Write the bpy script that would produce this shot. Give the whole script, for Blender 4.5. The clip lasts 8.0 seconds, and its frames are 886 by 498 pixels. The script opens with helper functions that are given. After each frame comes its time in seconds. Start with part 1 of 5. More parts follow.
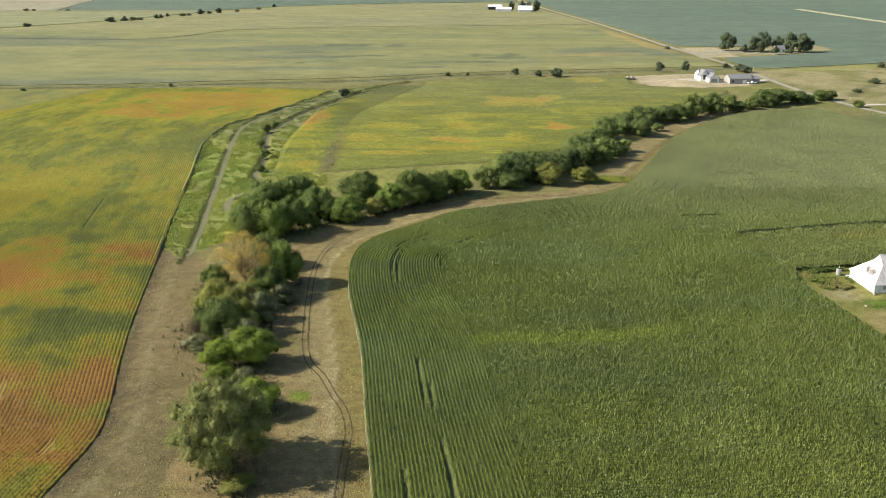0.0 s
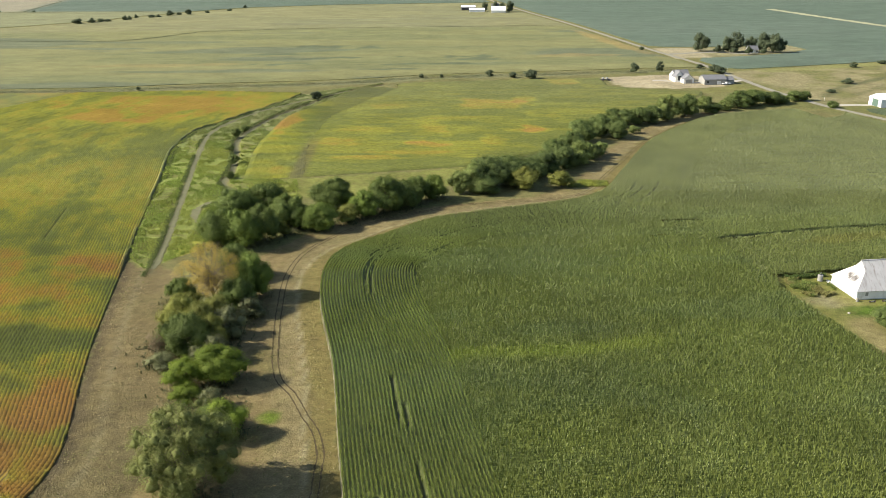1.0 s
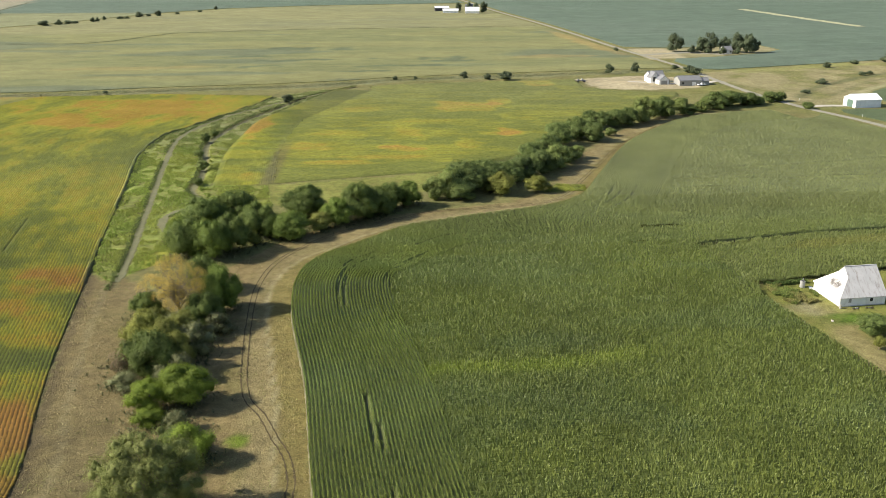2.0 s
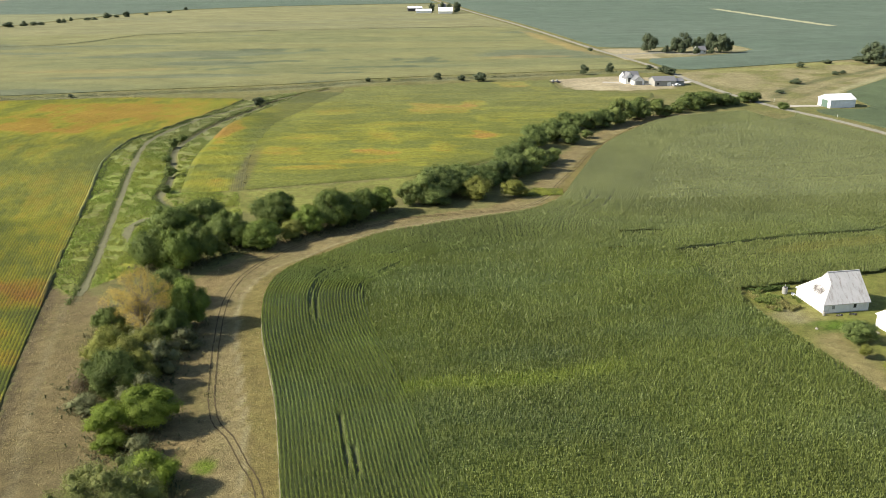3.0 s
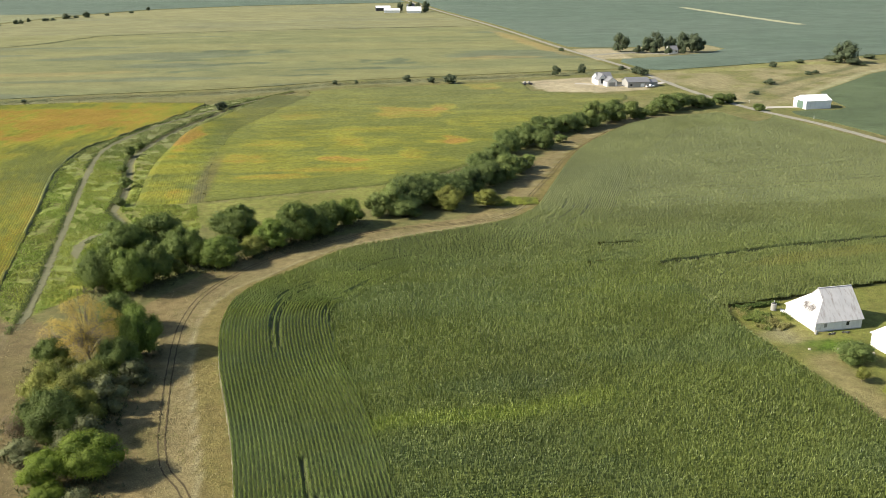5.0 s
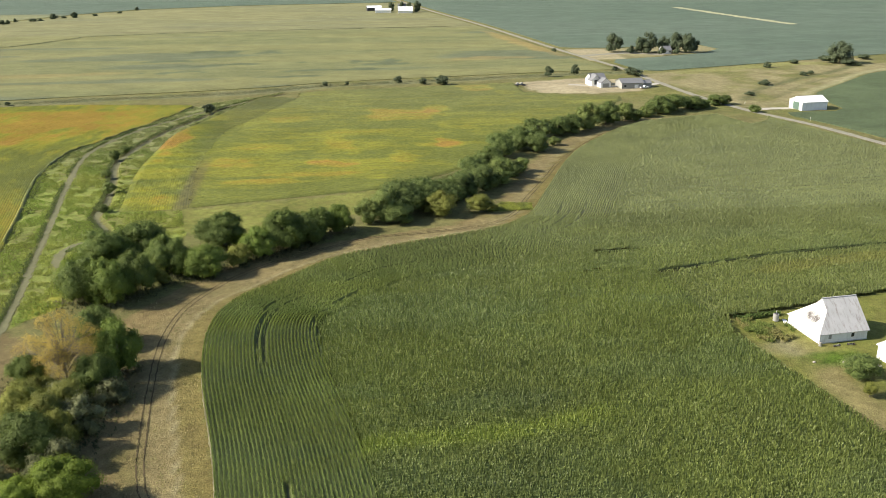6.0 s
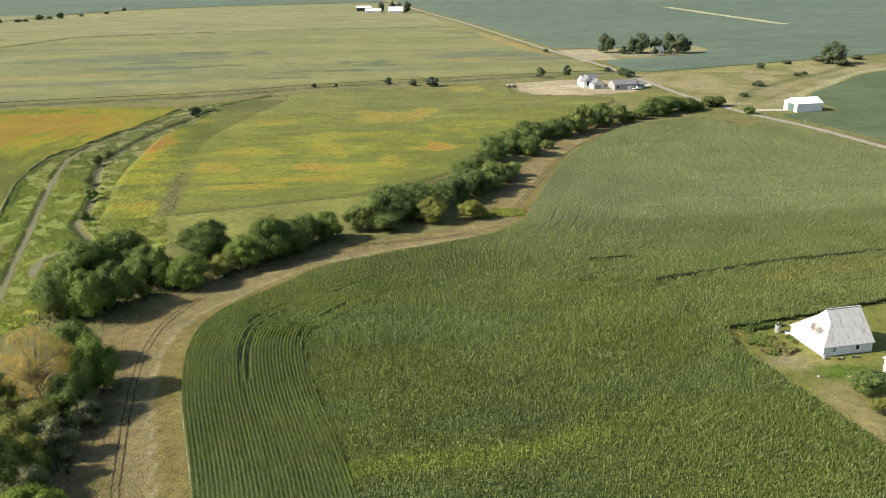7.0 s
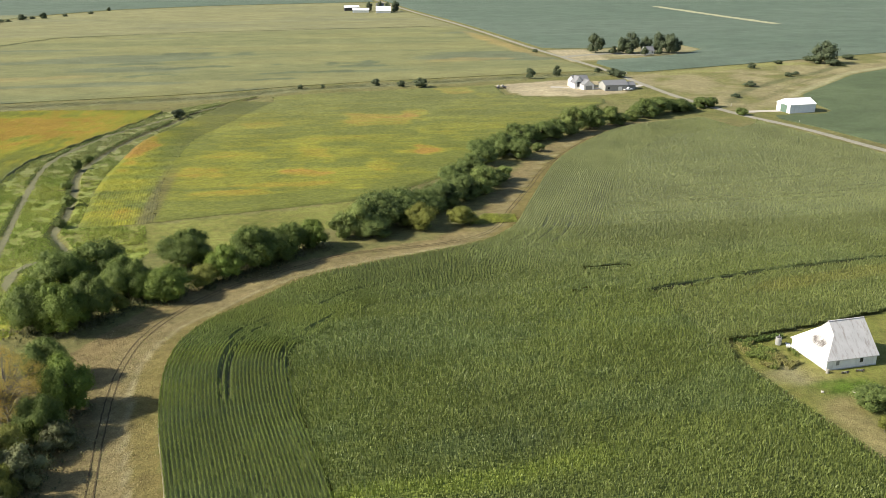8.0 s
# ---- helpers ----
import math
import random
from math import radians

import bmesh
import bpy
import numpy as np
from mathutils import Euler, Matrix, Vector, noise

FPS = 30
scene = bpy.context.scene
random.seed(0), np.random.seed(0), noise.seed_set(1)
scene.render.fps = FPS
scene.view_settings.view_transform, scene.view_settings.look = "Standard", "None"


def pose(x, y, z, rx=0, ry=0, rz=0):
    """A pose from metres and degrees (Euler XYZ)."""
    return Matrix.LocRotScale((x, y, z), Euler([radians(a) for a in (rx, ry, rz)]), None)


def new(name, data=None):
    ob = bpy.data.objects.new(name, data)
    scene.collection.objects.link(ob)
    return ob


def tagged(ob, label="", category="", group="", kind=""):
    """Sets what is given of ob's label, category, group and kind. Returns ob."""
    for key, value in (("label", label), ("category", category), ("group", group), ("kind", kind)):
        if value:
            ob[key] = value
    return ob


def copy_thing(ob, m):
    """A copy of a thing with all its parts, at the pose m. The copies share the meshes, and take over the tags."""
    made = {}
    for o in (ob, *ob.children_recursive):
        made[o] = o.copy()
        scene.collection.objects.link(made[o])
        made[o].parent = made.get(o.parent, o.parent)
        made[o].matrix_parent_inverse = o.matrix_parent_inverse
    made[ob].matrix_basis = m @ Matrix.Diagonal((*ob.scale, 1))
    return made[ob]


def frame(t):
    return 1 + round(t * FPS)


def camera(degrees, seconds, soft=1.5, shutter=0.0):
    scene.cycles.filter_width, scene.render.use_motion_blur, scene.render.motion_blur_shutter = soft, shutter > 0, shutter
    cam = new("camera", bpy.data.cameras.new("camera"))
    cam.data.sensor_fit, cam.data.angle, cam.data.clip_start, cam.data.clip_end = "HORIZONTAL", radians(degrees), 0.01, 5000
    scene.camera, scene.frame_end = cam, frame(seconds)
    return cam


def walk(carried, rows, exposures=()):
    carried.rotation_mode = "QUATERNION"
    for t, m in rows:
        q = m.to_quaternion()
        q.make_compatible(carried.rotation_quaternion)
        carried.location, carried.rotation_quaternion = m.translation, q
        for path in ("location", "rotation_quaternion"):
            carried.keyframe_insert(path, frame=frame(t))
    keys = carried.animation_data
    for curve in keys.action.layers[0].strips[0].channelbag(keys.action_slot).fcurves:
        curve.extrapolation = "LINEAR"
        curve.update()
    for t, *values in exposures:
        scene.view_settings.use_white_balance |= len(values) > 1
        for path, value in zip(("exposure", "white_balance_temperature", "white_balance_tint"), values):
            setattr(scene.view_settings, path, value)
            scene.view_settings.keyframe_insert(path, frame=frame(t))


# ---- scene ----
cam = camera(53.5, 8.0, soft=0.8)
PATH = [
    (0.0, pose(0.00, 0.00, 84.05, 70.630, 0, 0.000)),
    (0.5, pose(0.10, 3.50, 84.08, 70.635, 0, -0.845)),
    (1.0, pose(0.25, 7.02, 84.10, 70.648, 0, -1.687)),
    (1.5, pose(0.45, 10.50, 84.13, 70.660, 0, -2.523)),
    (3.0, pose(1.12, 20.93, 84.20, 70.652, 0, -5.050)),
    (3.5, pose(1.38, 24.40, 84.22, 70.636, 0, -5.900)),
    (4.0, pose(1.70, 27.90, 84.21, 70.618, 0, -6.520)),
    (4.5, pose(2.14, 31.50, 84.20, 70.590, 0, -6.795)),
    (6.0, pose(3.62, 42.38, 84.10, 70.537, 0, -7.545)),
    (6.5, pose(4.15, 46.10, 84.03, 70.530, 0, -7.835)),
    (7.0, pose(4.72, 49.88, 83.96, 70.524, 0, -8.148)),
    (7.5, pose(5.30, 53.74, 83.90, 70.504, 0, -8.507)),
    (8.0, pose(5.93, 57.61, 83.90, 70.472, 0, -8.878)),
]
walk(cam, PATH, [(0.0, 0.88)])

# ---- light: low sun from the west, clear sky ----
SUN_ELEVATION, SUN_HEADING = 34.0, 0.0   # the shadows fall towards SUN_HEADING, from +x towards +y
world = bpy.data.worlds.new("world")
scene.world = world
world.use_nodes = True
sky = world.node_tree.nodes.new("ShaderNodeTexSky")
sky.sky_type, sky.sun_disc = "NISHITA", False
sky.sun_elevation = radians(SUN_ELEVATION)
sky.sun_rotation = radians(-90 - SUN_HEADING)
sky.air_density, sky.dust_density, sky.ozone_density = 1.0, 1.6, 1.0
world.node_tree.links.new(sky.outputs[0], world.node_tree.nodes["Background"].inputs["Color"])
world.node_tree.nodes["Background"].inputs["Strength"].default_value = 0.086
sun = new("sun", bpy.data.lights.new("sun", "SUN"))
sun.data.energy, sun.data.angle, sun.data.color = 5.0, radians(0.5), (1.0, 0.92, 0.78)
ce, se = math.cos(radians(SUN_ELEVATION)), math.sin(radians(SUN_ELEVATION))
shine = Vector((ce * math.cos(radians(SUN_HEADING)), ce * math.sin(radians(SUN_HEADING)), -se))
sun.matrix_world = Matrix.Translation((-200, 0, 300)) @ shine.to_track_quat("-Z", "Y").to_matrix().to_4x4()

# ---- materials ----


class Nodes:
    """A small builder for node materials."""

    def __init__(self, name, rough=0.8, spec=0.3):
        self.mat = bpy.data.materials.new(name)
        self.mat.use_nodes = True
        self.tree = self.mat.node_tree
        self.bsdf = self.tree.nodes["Principled BSDF"]
        self.out = self.tree.nodes["Material Output"]
        self.bsdf.inputs["Roughness"].default_value = rough
        self.bsdf.inputs["Specular IOR Level"].default_value = spec

    def node(self, kind, **values):
        n = self.tree.nodes.new(kind)
        for key, v in values.items():
            n.inputs[key.replace("_", " ")].default_value = v
        return n

    def link(self, a, b):
        self.tree.links.new(a, b)

    def noise(self, scale, detail=3.0, rough=0.6, stretch=None, object_space=False):
        co = self.tree.nodes.new("ShaderNodeTexCoord" if object_space else "ShaderNodeNewGeometry")
        src = co.outputs["Object" if object_space else "Position"]
        if stretch:
            m = self.tree.nodes.new("ShaderNodeMapping")
            m.inputs["Scale"].default_value = stretch[:3]
            if len(stretch) > 3:
                m.inputs["Rotation"].default_value = (0, 0, radians(stretch[3]))
            self.link(src, m.inputs["Vector"])
            src = m.outputs[0]
        n = self.node("ShaderNodeTexNoise", Scale=scale, Detail=detail, Roughness=rough)
        self.link(src, n.inputs["Vector"])
        return n.outputs["Fac"]

    def remap(self, fac, lo, hi, a=0.0, b=1.0):
        n = self.tree.nodes.new("ShaderNodeMapRange")
        self.link(fac, n.inputs["Value"])
        for key, v in zip(("From Min", "From Max", "To Min", "To Max"), (lo, hi, a, b)):
            n.inputs[key].default_value = v
        return n.outputs["Result"]

    def mix(self, fac, a, b, blend="MIX"):
        n = self.tree.nodes.new("ShaderNodeMix")
        n.data_type, n.blend_type = "RGBA", blend
        for key, v in (("Factor_Float", fac), ("A_Color", a), ("B_Color", b)):
            sock = next(s for s in n.inputs if s.identifier == key)
            if isinstance(v, bpy.types.NodeSocket):
                self.link(v, sock)
            else:
                sock.default_value = (*v, 1.0) if isinstance(v, tuple) else v
        return next(s for s in n.outputs if s.identifier == "Result_Color")

    def scaled(self, color, factor):
        """color times a grey factor socket."""
        n = self.tree.nodes.new("ShaderNodeVectorMath")
        n.operation = "SCALE"
        self.link(color, n.inputs[0])
        self.link(factor, n.inputs["Scale"])
        return n.outputs[0]

    def attribute(self, name):
        n = self.tree.nodes.new("ShaderNodeAttribute")
        n.attribute_name = name
        return n.outputs["Color"]

    def random(self):
        return self.tree.nodes.new("ShaderNodeObjectInfo").outputs["Random"]

    def island(self):
        return self.tree.nodes.new("ShaderNodeNewGeometry").outputs["Random Per Island"]

    def bump(self, fac, strength, distance):
        n = self.node("ShaderNodeBump", Strength=strength, Distance=distance)
        self.link(fac, n.inputs["Height"])
        self.link(n.outputs[0], self.bsdf.inputs["Normal"])

    def color(self, c):
        sock = self.bsdf.inputs["Base Color"]
        if isinstance(c, tuple):
            sock.default_value = (*c, 1.0)
        else:
            self.link(c, sock)

    def glow_through(self, color, share):
        """Leaves let part of the light through."""
        t = self.tree.nodes.new("ShaderNodeBsdfTranslucent")
        self.link(color, t.inputs["Color"])
        m = self.tree.nodes.new("ShaderNodeMixShader")
        m.inputs[0].default_value = share
        self.link(self.bsdf.outputs[0], m.inputs[1])
        self.link(t.outputs[0], m.inputs[2])
        self.link(m.outputs[0], self.out.inputs["Surface"])


def ground_material():
    n = Nodes("meadow_ground", 0.95, 0.1)
    c = n.attribute("tint")
    big = n.remap(n.noise(0.06, 5, 0.65), 0.3, 0.7, 0.76, 1.22)
    mid = n.remap(n.noise(0.45, 6, 0.75), 0.28, 0.72, 0.58, 1.40)
    fine = n.remap(n.noise(3.2, 4, 0.8), 0.28, 0.72, 0.50, 1.50)
    c = n.scaled(n.scaled(n.scaled(c, big), mid), fine)
    warm = n.remap(n.noise(0.25, 4), 0.45, 0.75, 0.0, 0.35)
    c = n.mix(warm, c, (0.21, 0.165, 0.072))
    n.color(c)
    n.bump(n.noise(1.6, 6, 0.8), 0.9, 0.45)
    return n.mat


def crop_material(name, rough, spec, through_share, grain=0.4, leafy=0.2):
    n = Nodes(name, rough, spec)
    c = n.attribute("tint")
    big = n.remap(n.noise(0.04, 3), 0.3, 0.7, 0.86, 1.14)
    fine = n.remap(n.noise(3.2, 3, 0.7), 0.25, 0.75, 1 - grain, 1 + grain)
    leaf = n.remap(n.island(), 0, 1, 1 - leafy, 1 + leafy)
    c = n.scaled(n.scaled(n.scaled(c, big), fine), leaf)
    n.color(c)
    if through_share:
        n.glow_through(c, through_share)
    return n.mat


def field_material(name, rows=0.0):
    """Far crops, seen as one canopy: streaks along the drill rows and mottling."""
    n = Nodes(name, 0.85, 0.15)
    c = n.attribute("tint")
    streak = n.remap(n.noise(0.014, 8, 0.72, (1.0, 2.2, 1.0, rows)), 0.32, 0.58, 0.86, 1.06)
    mottle = n.remap(n.noise(0.07, 7, 0.7, (0.7, 1.1, 1.0, rows)), 0.28, 0.72, 0.80, 1.20)
    fine = n.remap(n.noise(0.9, 5, 0.8), 0.25, 0.75, 0.62, 1.38)
    c = n.scaled(n.scaled(n.scaled(c, streak), mottle), fine)
    n.color(c)
    n.bump(n.noise(1.1, 4, 0.75), 0.9, 0.6)
    return n.mat


def leaf_material(name, dark, light, share=0.28):
    n = Nodes(name, 0.62, 0.25)
    c = n.mix(n.remap(n.noise(0.55, 3, 0.6, None, True), 0.32, 0.68, 0.05, 0.95), dark, light)
    c = n.scaled(c, n.remap(n.random(), 0, 1, 0.84, 1.16))
    c = n.scaled(c, n.remap(n.island(), 0, 1, 0.84, 1.16))
    n.color(c)
    n.bump(n.noise(5.0, 3, 0.7, None, True), 0.7, 0.16)
    n.glow_through(c, share)
    return n.mat


def bark_material(name, a, b):
    n = Nodes(name, 0.9, 0.15)
    f = n.noise(3.0, 5, 0.7, (1, 1, 0.25), True)
    n.color(n.mix(f, a, b))
    n.bump(f, 0.6, 0.05)
    return n.mat


def painted_material(name, base, stain, amount, rough=0.6, scale=1.2, stretch=(1, 1, 0.3), bump=0.2):
    """Painted boards or sheet metal with streaked dirt."""
    n = Nodes(name, rough, 0.35)
    f = n.remap(n.noise(scale, 6, 0.7, stretch, True), 0.5, 0.72, 0.0, amount)
    c = n.mix(f, base, stain)
    c = n.scaled(c, n.remap(n.noise(0.5, 4, 0.6, None, True), 0.3, 0.7, 0.92, 1.05))
    n.color(c)
    n.bump(n.noise(6, 3, 0.6, None, True), bump, 0.02)
    return n.mat


def gravel_material(name, a, b):
    n = Nodes(name, 0.95, 0.15)
    c = n.mix(n.remap(n.noise(0.35, 5, 0.7), 0.3, 0.7), a, b)
    c = n.scaled(c, n.remap(n.noise(7, 4, 0.75), 0.25, 0.75, 0.75, 1.25))
    n.color(c)
    n.bump(n.noise(14, 3, 0.7), 0.5, 0.03)
    return n.mat


MAT = {
    "ground": ground_material(),
    "corn": crop_material("corn_leaf", 0.5, 0.4, 0.18, 0.14, 0.10),
    "soy": crop_material("bean_leaf", 0.6, 0.3, 0.15, 0.34, 0.14),
    "field": field_material("far_crop", 0),
    "weeds": crop_material("weed_leaf", 0.75, 0.2, 0.15),
    "bark": bark_material("bark", (0.09, 0.07, 0.05), (0.22, 0.19, 0.15)),
    "bark_pale": bark_material("pale_bark", (0.13, 0.115, 0.09), (0.25, 0.22, 0.18)),
    "leaf_dark": leaf_material("leaf_dark", (0.084, 0.122, 0.024), (0.152, 0.198, 0.045)),
    "leaf_fresh": leaf_material("leaf_fresh", (0.092, 0.138, 0.022), (0.160, 0.214, 0.038)),
    "leaf_row": leaf_material("leaf_row", (0.074, 0.108, 0.028), (0.165, 0.212, 0.060)),
    # bluer than the near leaves: distance haze is in this colour
    "leaf_far": leaf_material("leaf_far", (0.058, 0.080, 0.042), (0.125, 0.152, 0.080)),
    "leaf_mid": leaf_material("leaf_mid", (0.100, 0.138, 0.032), (0.230, 0.275, 0.080)),
    "leaf_bright": leaf_material("leaf_bright", (0.112, 0.160, 0.016), (0.196, 0.262, 0.030)),
    "leaf_lime": leaf_material("leaf_lime", (0.122, 0.140, 0.025), (0.265, 0.275, 0.062)),
    "leaf_olive": leaf_material("leaf_olive", (0.108, 0.130, 0.032), (0.220, 0.244, 0.072)),
    "leaf_autumn": leaf_material("leaf_autumn", (0.42, 0.30, 0.06), (0.60, 0.46, 0.12), 0.3),
    "leaf_grey": leaf_material("leaf_grey", (0.100, 0.115, 0.048), (0.210, 0.220, 0.100)),
    "leaf_brown": leaf_material("leaf_brown", (0.10, 0.075, 0.045), (0.23, 0.18, 0.11)),
    "white_boards": painted_material("white_boards", (0.78, 0.78, 0.76), (0.50, 0.47, 0.42), 0.5),
    "white_metal": painted_material("white_metal", (0.80, 0.81, 0.81), (0.62, 0.61, 0.58), 0.4, 0.35, 0.6, (1, 1, 0.2), 0.05),
    "tin_roof": painted_material("weathered_white_roof", (0.46, 0.455, 0.45), (0.22, 0.185, 0.16), 0.85, 0.55, 1.1, (1.6, 0.35, 0.35)),
    "grey_roof": painted_material("grey_shingle", (0.17, 0.175, 0.185), (0.11, 0.11, 0.12), 0.6, 0.85, 2.0, (1, 1, 1)),
    "grey_siding": painted_material("grey_siding", (0.30, 0.30, 0.28), (0.23, 0.22, 0.21), 0.5),
    "green_door": painted_material("green_door", (0.09, 0.145, 0.115), (0.07, 0.11, 0.09), 0.4),
    "dark_opening": painted_material("dark_glass", (0.03, 0.035, 0.04), (0.05, 0.05, 0.05), 0.4, 0.25),
    "rust": painted_material("rust_stain", (0.30, 0.19, 0.12), (0.62, 0.55, 0.48), 0.8, 0.8, 2.4, (1, 1, 1)),
    "concrete": gravel_material("concrete", (0.34, 0.32, 0.27), (0.43, 0.40, 0.35)),
    "gravel": gravel_material("gravel", (0.200, 0.190, 0.150), (0.285, 0.270, 0.215)),
    "dirt": gravel_material("bare_dirt", (0.19, 0.15, 0.09), (0.27, 0.22, 0.14)),
    "lane_dirt": gravel_material("lane_dirt", (0.118, 0.120, 0.062), (0.165, 0.163, 0.092)),
    "dry_grass": gravel_material("dry_grass", (0.26, 0.27, 0.16), (0.37, 0.36, 0.23)),
    "dark_grass": gravel_material("dark_grass", (0.05, 0.06, 0.028), (0.09, 0.10, 0.045)),
    "rut": gravel_material("rut_dirt", (0.060, 0.048, 0.026), (0.11, 0.085, 0.045)),
    "water_tank": painted_material("tank_plastic", (0.30, 0.29, 0.26), (0.22, 0.2, 0.17), 0.4),
    "steel": painted_material("galvanized_steel", (0.45, 0.46, 0.47), (0.32, 0.30, 0.28), 0.4, 0.4),
    "dark_paint_and_shade": painted_material("dark_paint_and_shade", (0.05, 0.05, 0.055), (0.12, 0.10, 0.09), 0.4),
}

# ---- plan arithmetic ----


def spline(points, step):
    """A smooth curve through plan points, sampled about every step metres."""
    p = np.array(points, float)
    p = np.vstack([2 * p[0] - p[1], p, 2 * p[-1] - p[-2]])
    rows = []
    for a, b, c, d in zip(p[:-3], p[1:-2], p[2:-1], p[3:]):
        k = max(2, int(np.hypot(*(c - b)) / 0.5))
        t = np.linspace(0, 1, k, endpoint=False)[:, None]
        rows.append(0.5 * (2 * b + (c - a) * t + (2 * a - 5 * b + 4 * c - d) * t ** 2 + (3 * b - a - 3 * c + d) * t ** 3))
    rows = np.vstack(rows + [p[-2:-1]])
    s = np.r_[0, np.cumsum(np.hypot(*np.diff(rows, axis=0).T))]
    t = np.linspace(0, s[-1], max(2, int(s[-1] / step) + 1))
    return np.c_[np.interp(t, s, rows[:, 0]), np.interp(t, s, rows[:, 1])]


def leftward(line, smooth=1):
    """Unit normals to the left of a curve's way."""
    d = np.gradient(line, axis=0)
    for _ in range(smooth):
        d[1:-1] = (d[:-2] + d[1:-1] + d[2:]) / 3
    d /= np.hypot(*d.T)[:, None]
    return np.c_[-d[:, 1], d[:, 0]]


def inside(x, y, poly):
    hit = np.zeros(np.shape(x), bool)
    for (ax, ay), (bx, by) in zip(poly, np.roll(poly, -1, axis=0)):
        cross = (ay > y) != (by > y)
        hit ^= cross & (x < (bx - ax) * (y - ay) / (by - ay + 1e-12) + ax)
    return hit


def far_from(x, y, line, chunk=20000):
    """Distance of plan points from a sampled curve, and the nearest sample's number."""
    x, y = np.ravel(x), np.ravel(y)
    dist, near = np.empty(len(x)), np.empty(len(x), int)
    for a in range(0, len(x), chunk):
        d2 = (x[a:a + chunk, None] - line[None, :, 0]) ** 2 + (y[a:a + chunk, None] - line[None, :, 1]) ** 2
        near[a:a + chunk] = d2.argmin(1)
        dist[a:a + chunk] = np.sqrt(d2.min(1))
    return dist, near


LATTICE = np.random.default_rng(5).random((256, 256))


def value_noise(x, y, size):
    x, y = np.asarray(x) / size + 1000.3, np.asarray(y) / size + 1000.7
    i, j = np.floor(x).astype(int), np.floor(y).astype(int)
    u, v = x - i, y - j
    u, v = u * u * (3 - 2 * u), v * v * (3 - 2 * v)
    g = lambda a, b: LATTICE[a % 256, b % 256]
    return (g(i, j) * (1 - u) + g(i + 1, j) * u) * (1 - v) + (g(i, j + 1) * (1 - u) + g(i + 1, j + 1) * u) * v


def cloud(x, y, size, octaves=3):
    total = sum(value_noise(x + 37 * k, y - 53 * k, size / 2 ** k) / 2 ** k for k in range(octaves))
    return total / sum(1 / 2 ** k for k in range(octaves))


def ramp(v, lo, hi):
    t = np.clip((v - lo) / (hi - lo), 0, 1)
    return t * t * (3 - 2 * t)


def blend(c, mask, other):
    return c * (1 - mask[..., None]) + np.asarray(other) * mask[..., None]


def oval(x, y, cx, cy, rx, ry, turn=0.0, ragged=0.5, size=14):
    """1 inside a ragged oval of the plan, falling to 0 at its rim."""
    a = radians(turn)
    u, v = (x - cx) * math.cos(a) + (y - cy) * math.sin(a), -(x - cx) * math.sin(a) + (y - cy) * math.cos(a)
    r = np.hypot(u / rx, v / ry) + ragged * (cloud(x, y, size) - 0.5) * 2
    return 1 - ramp(r, 0.6, 1.15)


def mesh_np(name, verts, faces, material, tint=None, smooth=False):
    """A mesh from arrays; faces all have the same number of corners."""
    me = bpy.data.meshes.new(name)
    verts, faces = np.asarray(verts, np.float32), np.asarray(faces, np.int32)
    k = faces.shape[1]
    me.vertices.add(len(verts))
    me.vertices.foreach_set("co", verts.ravel())
    me.loops.add(faces.size)
    me.loops.foreach_set("vertex_index", faces.ravel())
    me.polygons.add(len(faces))
    me.polygons.foreach_set("loop_start", np.arange(0, faces.size, k, dtype=np.int32))
    me.polygons.foreach_set("use_smooth", np.full(len(faces), bool(smooth)))
    me.update(calc_edges=True)
    if tint is not None:
        a = me.color_attributes.new("tint", "FLOAT_COLOR", "POINT")
        a.data.foreach_set("color", np.c_[tint, np.ones(len(tint))].astype(np.float32).ravel())
    me.materials.append(material)
    return me


def grid_faces(nu, nv):
    i = np.arange(nu * nv).reshape(nu, nv)
    return np.c_[i[:-1, :-1].ravel(), i[1:, :-1].ravel(), i[1:, 1:].ravel(), i[:-1, 1:].ravel()]


def kites(base, count, length, width, rise, rng, tint, spread=0.35, sink=0.25, vary=0.2):
    """Bent four-cornered leaves springing from each base point. Returns corners, faces and tints."""
    n = len(base)
    b = np.repeat(base, count, axis=0)
    a = rng.random(n * count) * 2 * np.pi
    lng = length * (0.65 + 0.7 * rng.random(n * count))
    wid = width * (0.7 + 0.6 * rng.random(n * count))
    up = rise * (0.2 + 1.3 * rng.random(n * count))
    out = np.c_[np.cos(a), np.sin(a)]
    side = np.c_[-np.sin(a), np.cos(a)] * wid[:, None] / 2
    root = b.copy()
    root[:, :2] += out * (0.08 * lng)[:, None]
    root[:, 2] -= sink * length * rng.random(n * count)
    mid = b[:, :2] + out * (0.5 * lng)[:, None]
    tip = b[:, :2] + out * lng[:, None]
    zm, zt = b[:, 2] + up, b[:, 2] + up - spread * lng * (0.3 + 1.2 * rng.random(n * count))
    corners = np.stack([root, np.c_[mid + side, zm], np.c_[tip, zt], np.c_[mid - side, zm]], 1).reshape(-1, 3)
    faces = np.arange(len(corners)).reshape(-1, 4)
    shade = np.repeat(tint, count, axis=0) * (1 - vary + 2 * vary * rng.random((n * count, 1)))
    return corners, faces, np.repeat(shade, 4, axis=0)


